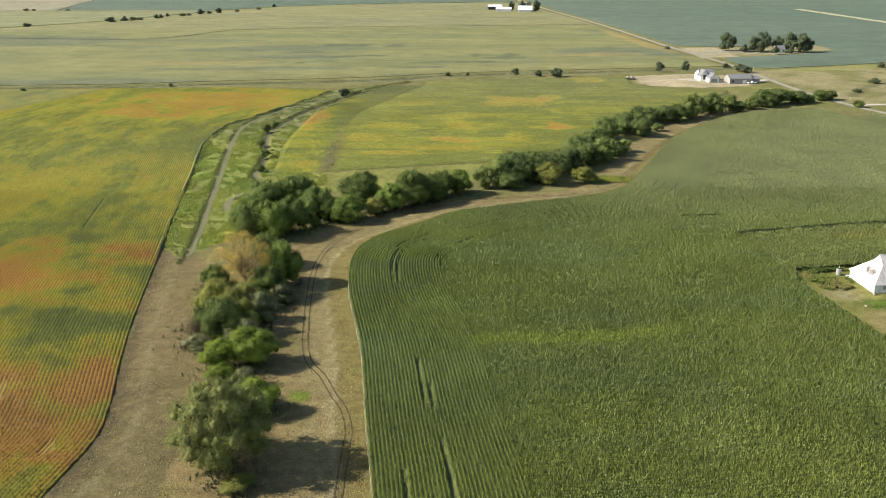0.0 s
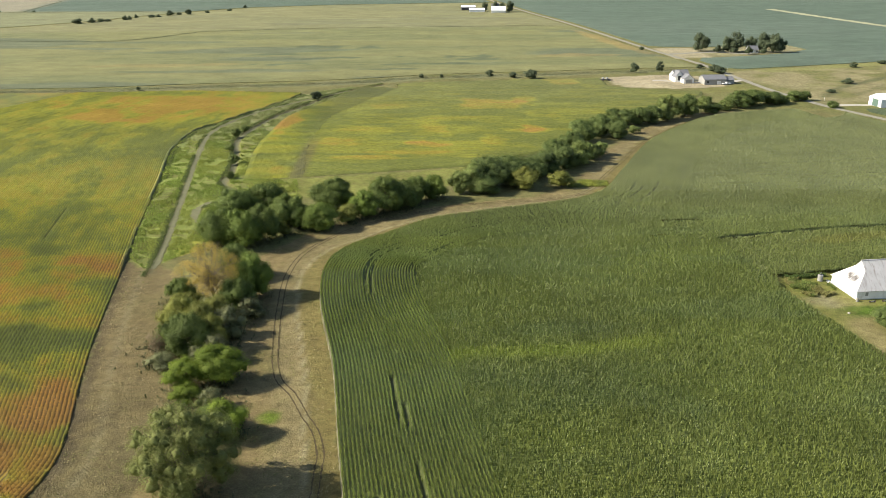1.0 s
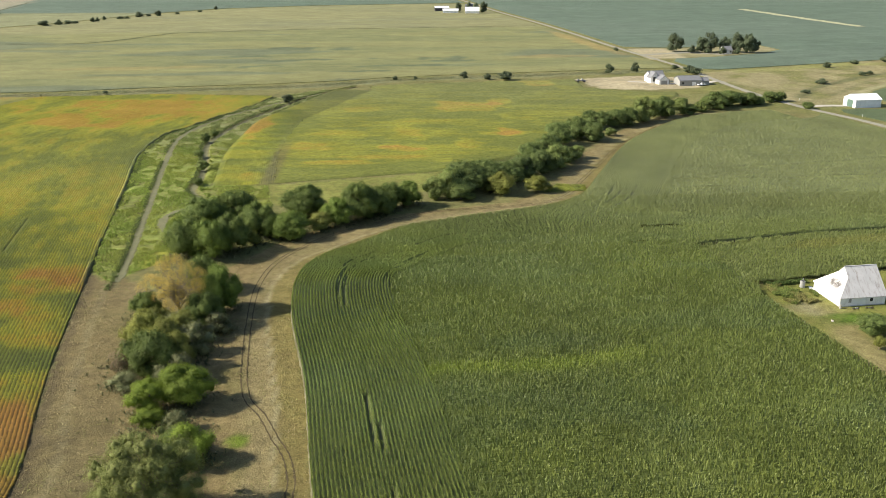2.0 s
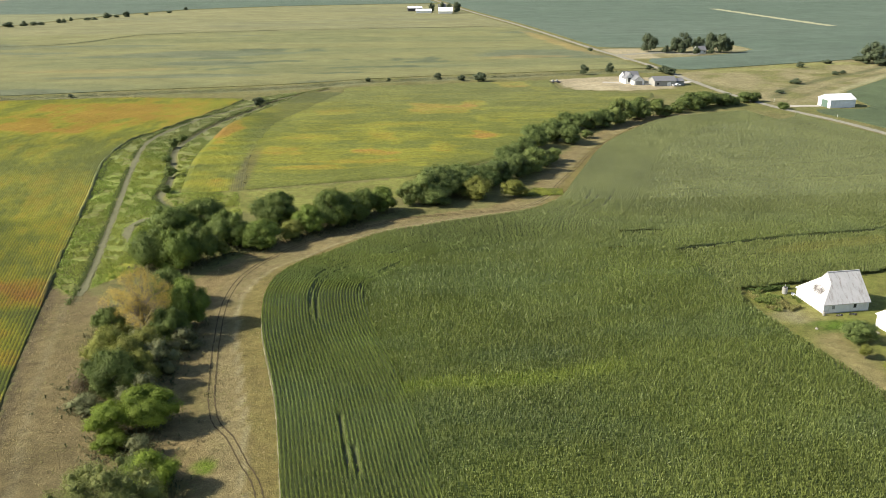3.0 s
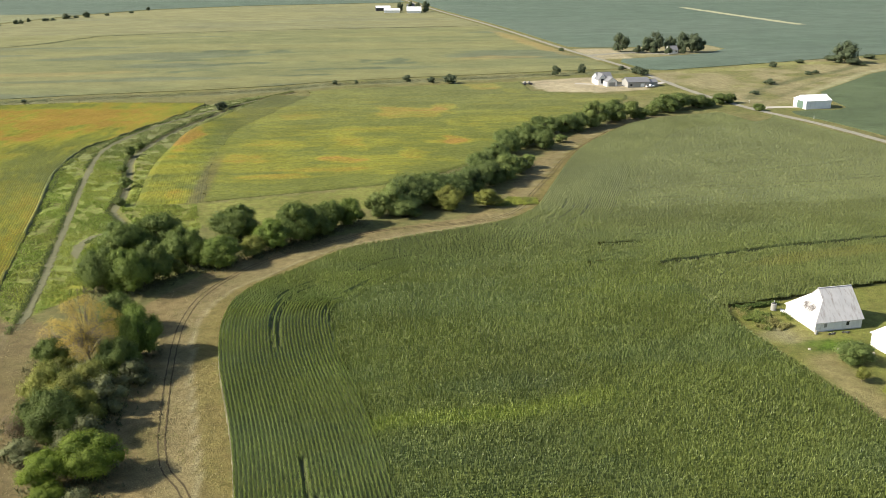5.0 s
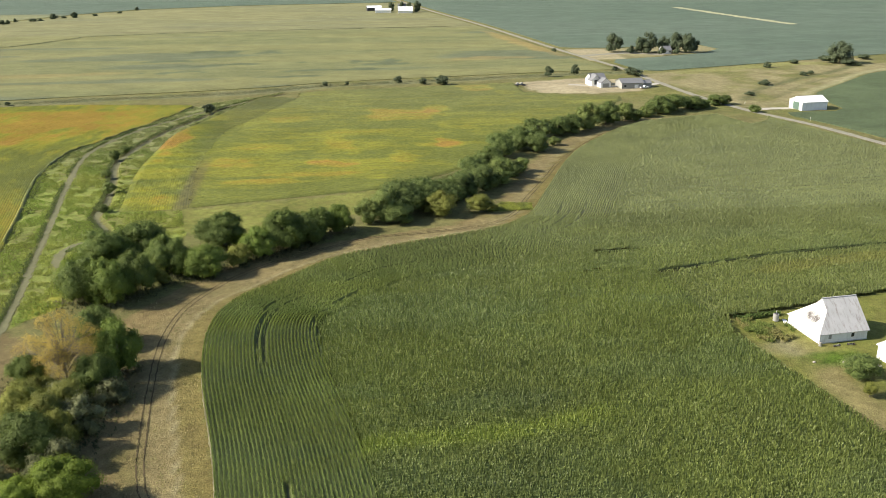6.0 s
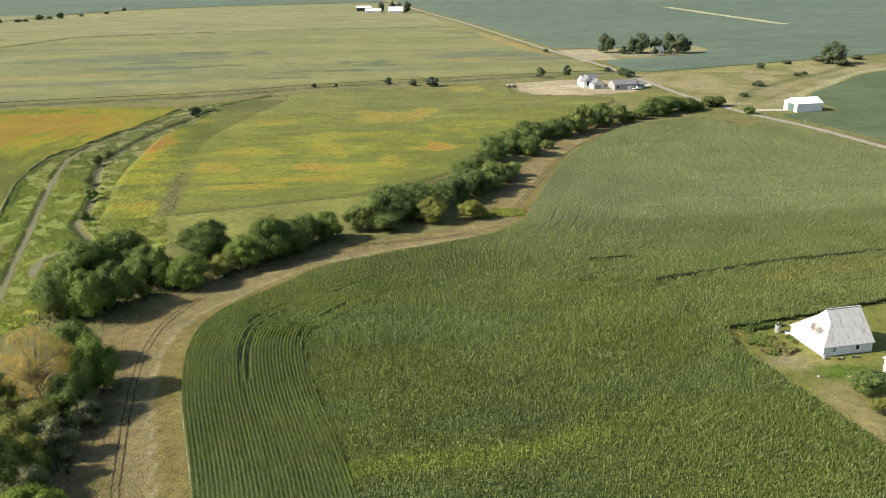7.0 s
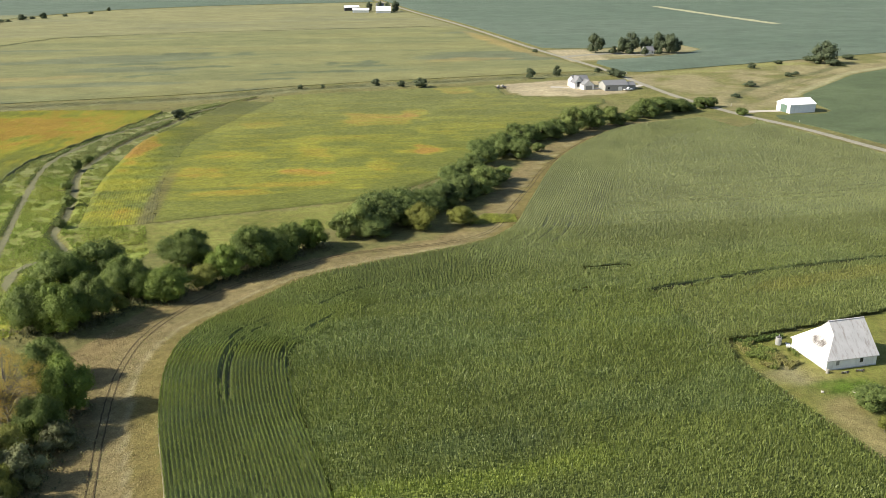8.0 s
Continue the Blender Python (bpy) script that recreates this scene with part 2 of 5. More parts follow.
def joined(pieces):
    """Several (corners, faces, tints) as one."""
    v, f, t, k = [], [], [], 0
    for corners, faces, tints in pieces:
        v.append(corners), f.append(faces + k), t.append(tints)
        k += len(corners)
    return np.vstack(v), np.vstack(f), np.vstack(t)


def part(name, data, parent, label="", m=None):
    ob = new(name, data)
    ob.parent = parent
    if m is not None:
        ob.matrix_basis = m
    return tagged(ob, label)


def thing(name, m, label, category, group="", kind=""):
    ob = new(name)
    ob.matrix_basis = m
    return tagged(ob, label, category, group, kind)

# ---- plan of the fields, lanes and water (metres, y north) ----
CORN_EDGE = spline([(-9, 92), (-11, 115), (-14.5, 143), (-18, 172), (-24, 206), (-25, 229), (-20.5, 244), (-11, 255), (3, 270),
                    (17, 277.5), (35, 284), (44.5, 287.5), (54, 292), (60.8, 297.8), (67.2, 306.5), (73.6, 321), (80.2, 336), (88.4, 355), (98.7, 377),
                    (112.3, 399), (133, 425), (153, 443), (168, 449.5), (184, 453.5), (196, 456)], 0.8)
NOTCH = [(200, 243), (139, 230.5), (111, 224), (94.5, 221), (91, 210), (93, 201), (95.5, 186), (98.5, 171), (102, 150), (106, 92)]
CORN_AREA = np.vstack([CORN_EDGE, [(205, 461), (213, 463), (217, 453), (221, 436), (226, 418), (231, 398), (238, 364), (249, 318), (261, 262)], NOTCH])
BEAN_EDGE = spline([(-67, 92), (-64, 119), (-62, 136), (-63.5, 148), (-68, 167), (-72, 186), (-76, 209), (-82, 245), (-87, 273),
                    (-95, 324), (-104, 378), (-103, 418), (-93, 443), (-81, 475), (-66, 517)], 1.0)
BEAN_AREA = np.vstack([BEAN_EDGE, [(-67, 522), (-131, 531), (-197, 526), (-263, 522), (-420, 514), (-420, 92)]])
MID_AREA = np.vstack([spline([(-65, 327), (-69, 377), (-68, 414), (-65, 451), (-54, 484), (-33, 544)], 1.0),
                      [(-1, 560), (79, 572), (119, 576), (118, 541), (149, 524), (169, 522)],
                      spline([(165, 508), (124, 466), (97, 440), (75, 402), (55, 370), (26, 347), (4, 340), (-19, 335), (-45, 328.5)], 1.0)])
LANE = spline([(-71, 222), (-73, 245), (-77, 273), (-82, 307), (-90, 361), (-95, 414), (-84, 459), (-70, 484), (-59, 503), (-40, 530)], 1.0)
CREEK_LOOP = spline([(-66, 298), (-70, 296), (-72.4, 290.6), (-72.4, 284.4), (-70.8, 278.5), (-66.5, 271)], 0.7)
CREEK = spline([(-58, 294), (-62.4, 303.7), (-67.4, 314.6), (-71.4, 324.5), (-72, 343), (-76, 371), (-80, 395), (-78, 421), (-71, 454), (-60, 484), (-45, 523), (-20, 556)], 1.0)
DITCH = spline([(-460, 517), (-266, 528), (-200, 533), (-135, 546), (-69, 556), (-30, 566), (-1, 579), (43, 588), (105, 598), (150, 607), (204, 612)], 2.0)
ROAD = spline([(72, 1700), (99, 1462), (132, 1178), (165, 958), (189, 747), (204, 643), (207.5, 578), (211, 522), (220, 472), (234, 430), (244, 383), (258, 320), (275, 240)], 3.0)
RUTS = spline([(-16.5, 100), (-16.8, 119), (-17, 134), (-17.2, 140), (-18.8, 147), (-21.5, 153), (-24.7, 161), (-28.2, 167), (-30.4, 176), (-31.6, 185), (-33, 198),
               (-34.5, 217), (-34.5, 230), (-32.8, 242), (-28.9, 252), (-22, 263.5), (-11.8, 274), (3.1, 284), (14.8, 291), (38, 295), (52, 299.5),
               (62, 309), (71, 328), (84, 354), (95, 377), (109, 399), (128, 425)], 0.6)
MEADOW_STRIP = np.vstack([CORN_EDGE[::4], [(150, 460), (128, 440), (104, 412), (88, 384), (72, 355), (58, 318), (40, 300), (15, 292), (-10, 284),
                                           (-30, 268), (-45, 240), (-58, 220), (-74, 240), (-82, 245), (-76, 209), (-68, 167), (-62, 136), (-66, 92)]])


def ground_tint(x, y):
    c = np.empty((*x.shape, 3))
    c[:] = (0.150, 0.146, 0.058)
    n1, n2 = cloud(x, y, 18, 4), cloud(x + 300, y - 90, 6, 3)
    c = blend(c, ramp(n1, 0.45, 0.7) * 0.6, (0.124, 0.136, 0.042))
    dc, kc = far_from(x, y, CORN_EDGE[::2])
    dc = dc.reshape(x.shape)
    strip = inside(x, y, MEADOW_STRIP)
    soft = strip * 1.0
    c = blend(c, soft, (0.196, 0.155, 0.073))
    c = blend(c, soft * ramp(n2, 0.52, 0.75) * 0.5, (0.126, 0.124, 0.040))
    # hay stubble between the ruts and the corn, greener right against the corn
    dr = far_from(x, y, RUTS[::3])[0].reshape(x.shape)
    c = blend(c, soft * (1 - ramp(dc, 9, 15)) * ramp(dc, 5.0, 6.5) * 0.5, (0.221, 0.194, 0.096))
    c = blend(c, soft * (1 - ramp(dc, 4.2, 6.0)) * 0.75, (0.155, 0.136, 0.045))
    c = blend(c, (1 - ramp(np.abs(dc - 5.6 + (n2 - 0.5)), 0.2, 0.7)) * soft * 0.6, (0.295, 0.272, 0.154))
    c = blend(c, oval(x, y, -28, 152, 2.8, 3.2), (0.116, 0.165, 0.022))
    # brown west strip along the beans
    west = strip & (x < -46)
    c = blend(c, west * 0.85, (0.150, 0.123, 0.060))
    c = blend(c, west * ramp(n1, 0.5, 0.7) * 0.5, (0.120, 0.124, 0.040))
    c = blend(c, west * (1 - ramp(y + 10 * (n1 - 0.5), 130, 168)) * 0.6, (0.108, 0.096, 0.046))
    db = far_from(x, y, BEAN_EDGE[::2])[0].reshape(x.shape)
    # dark band by the beans: tilled soil plus their cast shadow as colour
    c = blend(c, west * (1 - ramp(db + 1.5 * (n2 - 0.5), 1.0, 3.2)) * 0.75, (0.086, 0.070, 0.042))
    c = blend(c, west * (1 - ramp(np.abs(db - 5.4 + 1.2 * (n1 - 0.5)), 0.4, 1.1)) * 0.4, (0.21, 0.185, 0.105))
    # lush weedy bottom between lane, creek and the two bean fields
    wet = inside(x, y, np.vstack([BEAN_EDGE[150:], [(-40, 545)], MID_AREA[:220:4][::-1], [(-65, 327), (-45, 326), (-40, 300), (-60, 252), (-74, 232)]]))
    c = blend(c, wet * (0.75 + 0.25 * ramp(n1, 0.3, 0.6)), (0.184, 0.224, 0.052))
    c = blend(c, wet * ramp(y, 350, 450) * 0.6, (0.185, 0.185, 0.105))
    c = blend(c, wet * oval(x, y, -65, 250, 6, 9), (0.26, 0.27, 0.045))
    c = blend(c, wet * ramp(n2, 0.55, 0.8) * 0.8, (0.132, 0.132, 0.045))
    dl = far_from(x, y, LANE)[0].reshape(x.shape)
    c = blend(c, (1 - ramp(dl + 0.6 * n2, 0.8, 1.6)) * (y > 228), (0.145, 0.135, 0.070))
    dk = far_from(x, y, CREEK)[0].reshape(x.shape)
    c = blend(c, 1 - ramp(dk + 1.6 * n2, 1.6, 3.0), (0.136, 0.119, 0.054))
    # mown margin south of the middle field
    c = blend(c, inside(x, y, np.array([(-66, 326), (-45, 327), (4, 338), (24, 346), (26, 330), (0, 305), (-35, 300), (-58, 310)])) * 0.8, (0.176, 0.190, 0.046))
    c = blend(c, oval(x, y, 62, 316, 8, 4, 10), (0.205, 0.215, 0.050))
    # weedy ditch
    dd = far_from(x, y, DITCH)[0].reshape(x.shape)
    c = blend(c, 1 - ramp(dd + 10 * n1, 6, 16), (0.160, 0.168, 0.088))
    # house yard, pasture east of the road, farmyard lawn
    yard = inside(x, y, np.array([(119, 578), (126, 538), (158, 533), (185, 538), (203, 560), (204, 580), (160, 590)]))
    c = blend(c, yard * 1.0, (0.345, 0.300, 0.195))
    lawn = inside(x, y, np.array([(160, 520), (206, 520), (204, 560), (196, 545), (175, 533)]))
    c = blend(c, lawn * 0.8, (0.155, 0.157, 0.051))
    east = inside(x, y, np.array([(206, 600), (215, 520), (225, 474), (270, 480), (277, 516), (357, 590), (470, 655), (470, 690), (330, 648)]))
    c = blend(c, east * 0.9, (0.240, 0.215, 0.115))
    grove = inside(x, y, np.array([(196, 672), (205, 676), (255, 690), (292, 706), (318, 730), (314, 759), (240, 744), (196, 742)]))
    c = blend(c, grove * (0.5 + 0.5 * (x < 226)), (0.320, 0.285, 0.180))
    c = blend(c, east * ramp(n1, 0.5, 0.72) * 0.7, (0.116, 0.128, 0.035))
    for line, half, tone in (([(233, 502), (246, 520), (258, 536), (278, 552), (305, 574), (333, 592), (372, 624)], 3.2, (0.105, 0.112, 0.052)),
                             ([(253, 506), (274, 528), (294, 549), (321, 570), (350, 588)], 2.0, (0.150, 0.145, 0.070)),
                             ([(240, 606), (254, 611), (273, 617), (303, 629), (328, 636), (351, 640)], 6.5, (0.205, 0.210, 0.075)),
                             ([(276, 516), (290, 530), (320, 556), (357, 590), (410, 618)], 3.0, (0.300, 0.285, 0.160))):
        dg = far_from(x, y, spline(line, 3.0))[0].reshape(x.shape)
        c = blend(c, (1 - ramp(dg + 2.5 * (n2 - 0.5), half * 0.5, half * 1.5)) * 0.85, tone)
    farm = inside(x, y, np.array([*NOTCH, (260, 92), (260, 250)]))
    c = blend(c, farm * 1.0, (0.150, 0.162, 0.040))
    c = blend(c, farm * oval(x, y, 103, 181, 5.5, 34, -8, 0.3, 8), (0.215, 0.190, 0.082))
    c = blend(c, farm * oval(x, y, 100, 205, 4, 6), (0.225, 0.210, 0.110))
    c = blend(c, farm * oval(x, y, 108, 198, 9, 3.6), (0.078, 0.124, 0.018))
    return c


def build_ground():
    xs = np.r_[-4200, -2600, np.linspace(-1600, -150, 40), np.linspace(-130, -101, 14), np.linspace(-100, -76, 27), np.linspace(-75, 34, 100), np.linspace(36, 262, 60),
               np.linspace(265, 420, 50), np.linspace(430, 520, 10), np.linspace(580, 1600, 20), 2600, 4200]
    ys = np.r_[-3000, -800, -200, 0, 60, np.linspace(92, 300, 150), np.linspace(302, 640, 125), np.linspace(650, 900, 40), np.linspace(920, 1800, 40), 2600, 4600]
    x, y = np.meshgrid(xs, ys, indexing="ij")
    z = -0.75 * (1 - ramp(far_from(x, y, CREEK)[0].reshape(x.shape), 0.9, 2.6))
    z = z - 0.9 * (1 - ramp(far_from(x, y, DITCH)[0].reshape(x.shape), 1.5, 5.0))
    z = z + 0.10 * (cloud(x, y, 5, 2) - 0.5) * (np.abs(x) < 270)
    me = mesh_np("ground", np.c_[x.ravel(), y.ravel(), z.ravel()], grid_faces(len(xs), len(ys)), MAT["ground"], ground_tint(x, y).reshape(-1, 3), True)
    tagged(new("ground", me), "dry meadow and pasture ground between the crop fields", "ground", kind="structure")


build_ground()


def ribbon(name, line, width, height, material, label, category, ragged=0.1, crown=0.0):
    """A strip along a plan curve, slightly domed, with uneven edges."""
    rng = np.random.default_rng(len(line))
    nrm = leftward(line, 3)
    rows = []
    for k in np.linspace(-1, 1, 5):
        wob = (rng.random(len(line)) - 0.5) * ragged * abs(k)
        rows.append(np.c_[line + nrm * (k * width / 2 + wob)[:, None], np.full(len(line), height + crown * (1 - k * k))])
    v = np.stack(rows).reshape(-1, 3)
    ob = new(name, mesh_np(name, v, grid_faces(5, len(line)), material, None, True))
    return tagged(ob, label, category, kind="structure")


ribbon("road", ROAD, 4.4, 0.10, MAT["gravel"], "pale gravel farm road running straight between the fields", "road", 0.5, 0.12)
for side in (-0.62, 0.62):
    ribbon("wheel_rut", RUTS + leftward(RUTS, 3) * side, 0.24, 0.06, MAT["rut"], "dark wheel rut pressed into the dry meadow grass", "track", 0.22)
ribbon("lane", LANE[10:], 1.9, 0.09, MAT["lane_dirt"], "grey-brown dirt lane through the weedy creek bottom", "lane", 0.9)
ribbon("creek_bed", CREEK, 2.3, -0.62, MAT["lane_dirt"], "dry pale bed of the winding creek", "creek bed", 0.7)
ribbon("creek_bed", CREEK_LOOP, 2.6, 0.09, MAT["lane_dirt"], "bare pale loop of the dry creek", "creek bed", 0.9)
ribbon("driveway", spline([(222, 473), (234, 474.5), (246, 474)], 1.0), 5.0, 0.09, MAT["concrete"], "pale gravel drive to the white machine shed", "driveway", 0.5)
ribbon("driveway", spline([(208, 566), (200, 560), (190, 557), (172, 556), (158, 563), (150, 566)], 1.0), 4.6, 0.09, MAT["concrete"], "pale concrete drive beside the grey-roofed buildings", "driveway", 0.4)
ribbon("driveway", spline([(197, 700), (212, 706), (236, 712), (262, 700)], 1.5), 7.0, 0.10, MAT["gravel"], "pale gravel lane into the tree grove", "driveway", 0.9)

# ---- crops ----


def tint_corn(x, y):
    c = np.empty((*x.shape, 3))
    c[:] = (0.128, 0.158, 0.040)
    n = cloud(x, y, 26, 4)
    c = blend(c, ramp(n, 0.42, 0.72) * 0.7, (0.140, 0.172, 0.050))
    c = blend(c, ramp(cloud(x * 0.5 + 90, y * 1.6, 14, 4), 0.50, 0.75) * 0.5, (0.114, 0.150, 0.054))
    # northern corn paled and greyed: distance haze put into the tint
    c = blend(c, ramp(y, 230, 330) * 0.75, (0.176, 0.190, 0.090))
    band = 1 - ramp(np.abs(y - 173.5 - 0.13 * (x - 8) - 1.0 * np.sin(x / 7)) + 2.5 * (n - 0.5), 1.2, 4.6)
    c = blend(c, band * ramp(x, 5, 8) * (1 - ramp(x, 46, 60)) * 0.8, (0.190, 0.236, 0.044))
    c = blend(c, (1 - ramp(y + 0.1 * x, 120, 165)) * 0.45, (0.150, 0.172, 0.034))
    block = low_block(x, y)
    c = blend(c, block * 0.6, (0.142, 0.165, 0.052))
    c = blend(c, block * oval(x, y, 140, 252, 38, 4, 11) * 0.4, (0.20, 0.19, 0.05))
    return c


def one_row(o):
    """The planted row nearest to an offset from the field's edge."""
    return (round((o / 0.37 - 1) / 2) * 2 + 1) * 0.37


def corn_gap(off, x, y):
    """Where wheels or missed drill rows leave the corn open."""
    g = np.zeros(x.shape, bool)
    for o, y0, y1 in ((11.6, 206, 236), (10.2, 236, 249), (13.2, 210, 243), (23.4, 224, 238), (22.0, 238, 246), (24.9, 209, 226), (11.3, 147, 167), (13.3, 146, 154), (12.7, 112, 139), (5.3, 92, 127)):
        g |= (np.abs(off - one_row(o)) < 0.2) & (y > y0) & (y < y1) & (x < 20) & (cloud(x, y, 3, 2) > 0.36)
    for o, x0, x1 in ((5.4, 58, 72), (8.4, 66, 80), (11.4, 66, 80), (16.2, 70, 88)):
        g |= (np.abs(off - one_row(o)) < 0.2) & (x > x0) & (x < x1) & (y > 262) & (cloud(x, y, 4, 2) > 0.33)
    return g | (np.abs(off - one_row(15.4)) < 0.2) & (x > 3) & (x < 26) & (y > 252) & (y < 270)


CORN_TURN = radians(6.5)
HEADLAND = 25.6
HEAD_VALLEY = 1.12   # height of the leaves between two headland rows
CORN_GAIN = 1.20     # sunlight put into the colour of the upper leaves, against the lower ones


def inner_axes(x, y):
    return x * math.cos(CORN_TURN) + y * math.sin(CORN_TURN), -x * math.sin(CORN_TURN) + y * math.cos(CORN_TURN)


OPEN_STRIPS = [spline([(88.5, 250.2), (107, 254.6), (128, 258.6), (170, 264), (235, 270)], 0.7), spline([(77, 266.2), (83, 266.6), (88.5, 267.0)], 0.7), spline([(70, 252), (73, 252.4)], 0.7)]


def inner_gap(x, y):
    """Within the narrow unplanted strips inside the field."""
    ragged = 0.5 * (cloud(x, y, 4, 2) - 0.5)
    return np.min([far_from(x, y, line)[0] - half for line, half in zip(OPEN_STRIPS, (0.26, 1.1, 0.9))], axis=0).reshape(x.shape) < ragged


def low_block(x, y):
    """The shorter stand of corn west of the farmyard lane."""
    return (y < np.interp(x, OPEN_STRIPS[0][:, 0], OPEN_STRIPS[0][:, 1])) & (x > 88 + 0.09 * (250 - y)) & (y > 200)


def stand_height(x, y):
    """Ridge height above the mean: patchy, with weak rows here and there."""
    u, v = inner_axes(x, y)
    weak = ramp(value_noise(u / 22, v / 0.8, 1.0), 0.80, 0.95)
    for x0, y0, x1, y1 in ((104, 321, 170, 318), (150, 322, 215, 330), (128, 336, 205, 352)):
        along = np.clip((x - x0) / (x1 - x0), 0, 1)
        weak = np.maximum(weak, (np.abs(y - y0 - (y1 - y0) * along + 2 * np.sin(x / 23)) < 1.3) * (x > x0) * (x < x1) * ramp(value_noise(x, y, 9), 0.2, 0.5))
    return 0.5 * (cloud(x, y, 12, 3) - 0.5) - 0.35 * weak * ramp(y, 190, 300) - 0.75 * low_block(x, y)


def corn_plants(base, count, width, tall, lean, rng, tint, vary):
    """Upright corn tops: narrow bent blades springing from each stalk."""
    n = len(base) * count
    b = np.repeat(base, count, axis=0)
    # neighbouring plants lean the same way, in swells a few metres across
    swell = 2 * np.pi * np.repeat(cloud(base[:, 0] * 0.7, base[:, 1] * 1.3, 7, 2), count) * 2
    a, turn = np.where(rng.random(n) < 0.45, swell + rng.normal(0, 0.5, n), rng.random(n) * 2 * np.pi), rng.random(n) * np.pi
    wid = width * (0.7 + 0.6 * rng.random(n)) / 2
    up = tall * (0.55 + 0.75 * rng.random(n))
    out = np.c_[np.cos(a), np.sin(a)] * (np.repeat(lean, count) * rng.random(n))[:, None]
    side = np.c_[np.cos(turn), np.sin(turn)] * wid[:, None]
    b[:, :2] += out * 0.35
    root = np.c_[b[:, :2], b[:, 2] - 0.70]
    mid = b[:, :2] + out * 0.45
    tip = np.c_[b[:, :2] + out * 1.25, b[:, 2] + up]
    zm = b[:, 2] + 0.42 * up
    corners = np.stack([root, np.c_[mid + side, zm], tip, np.c_[mid - side, zm - 0.1 * up]], 1).reshape(-1, 3)
    shade = np.repeat(tint, count, axis=0) * (1 - vary + 2 * vary * rng.random((n, 1)))
    shade = blend(shade, (rng.random(n) < 0.03) * 0.30, (0.24, 0.24, 0.11))
    return corners, np.arange(4 * n).reshape(-1, 4), np.repeat(shade, 4, axis=0)


def build_corn():
    rng = np.random.default_rng(11)
    sheets, roots, tints = [], [], []
    # headland rows, side by side along the edge
    step = 0.74
    line, nrm = CORN_EDGE, -leftward(CORN_EDGE, 9)
    offs = np.arange(0, HEADLAND - 0.2, step / 2)
    o, s = np.meshgrid(offs, np.arange(len(line)), indexing="ij")
    x, y = line[s, 0] + nrm[s, 0] * o, line[s, 1] + nrm[s, 1] * o
    ridge = (np.arange(len(offs)) % 2 == 1)[:, None] & np.ones(x.shape, bool)
    gap = corn_gap(o, x, y)
    lift = 0.45 * (cloud(x, y, 12, 3) - 0.5)
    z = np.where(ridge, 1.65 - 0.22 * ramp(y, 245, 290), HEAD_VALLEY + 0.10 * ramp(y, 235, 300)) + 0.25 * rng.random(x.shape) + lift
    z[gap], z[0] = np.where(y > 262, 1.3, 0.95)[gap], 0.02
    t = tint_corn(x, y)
    # lower leaves take a darker colour, standing for shade inside the canopy
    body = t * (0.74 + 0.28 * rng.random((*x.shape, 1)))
    # open rows get the dark of a shaded gap as their colour
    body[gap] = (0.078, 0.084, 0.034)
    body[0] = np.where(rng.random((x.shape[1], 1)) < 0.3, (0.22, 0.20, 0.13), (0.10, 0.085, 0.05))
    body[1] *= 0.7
    xj, yj = x + (rng.random(x.shape) - 0.5) * 0.16, y + (rng.random(x.shape) - 0.5) * 0.16
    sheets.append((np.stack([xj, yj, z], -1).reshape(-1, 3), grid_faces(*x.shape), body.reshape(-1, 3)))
    keep = ridge & (~gap | (rng.random(x.shape) < 0.3))
    stand = np.stack([x, y, 1.85 + lift], -1)
    between, both = (stand[:, :-1] + stand[:, 1:]) / 2, keep[:, :-1] & keep[:, 1:]
    roots.append(np.vstack([stand[keep], between[both]])), tints.append(np.vstack([t[keep], t[:, :-1][both]]))
    # inner rows, east to west: lower-leaf floor with shade in its colour, plants above it
    us, vs = np.arange(-60, 300, 1.4), np.arange(60, 470, step)
    for floor in (True, False):
        if not floor:
            us, vs = np.arange(-60, 300, 0.46), np.arange(60, 470, step)
        u, v = np.meshgrid(us, vs, indexing="ij")
        x, y = u * math.cos(CORN_TURN) - v * math.sin(CORN_TURN), u * math.sin(CORN_TURN) + v * math.cos(CORN_TURN)
        ok = inside(x, y, CORN_AREA)
        d = np.full(x.shape, 0.0)
        d[ok] = far_from(x[ok], y[ok], CORN_EDGE[::2])[0]
        ok &= d > HEADLAND - (1.4 if floor else 0.7)
        gap = np.zeros(x.shape, bool)
        gap[ok] = inner_gap(x[ok], y[ok])
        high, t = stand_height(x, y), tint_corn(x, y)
        if not floor:
            keep = ok & ~gap
            roots.append(np.stack([x, y, 1.85 + high], -1)[keep]), tints.append(t[keep])
            continue
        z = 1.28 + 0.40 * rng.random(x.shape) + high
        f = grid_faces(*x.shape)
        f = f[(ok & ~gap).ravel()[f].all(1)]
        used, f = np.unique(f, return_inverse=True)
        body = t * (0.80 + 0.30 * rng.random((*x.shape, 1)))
        co = np.stack([x + (rng.random(x.shape) - 0.5) * 0.5, y + (rng.random(x.shape) - 0.5) * 0.4, z], -1)
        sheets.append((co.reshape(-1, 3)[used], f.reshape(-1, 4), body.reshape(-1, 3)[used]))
    # the unplanted strips: soil and the bare stalks of the stand behind, their shade put into the colour
    for strip in OPEN_STRIPS:
        n = leftward(strip, 3)
        rows = [np.c_[strip + n * a, np.full(len(strip), b)] for a, b in ((-0.7, 0.9), (-0.2, 0.6), (0.1, 0.7), (0.2, 1.1), (0.3, 1.5), (0.8, 1.4))]
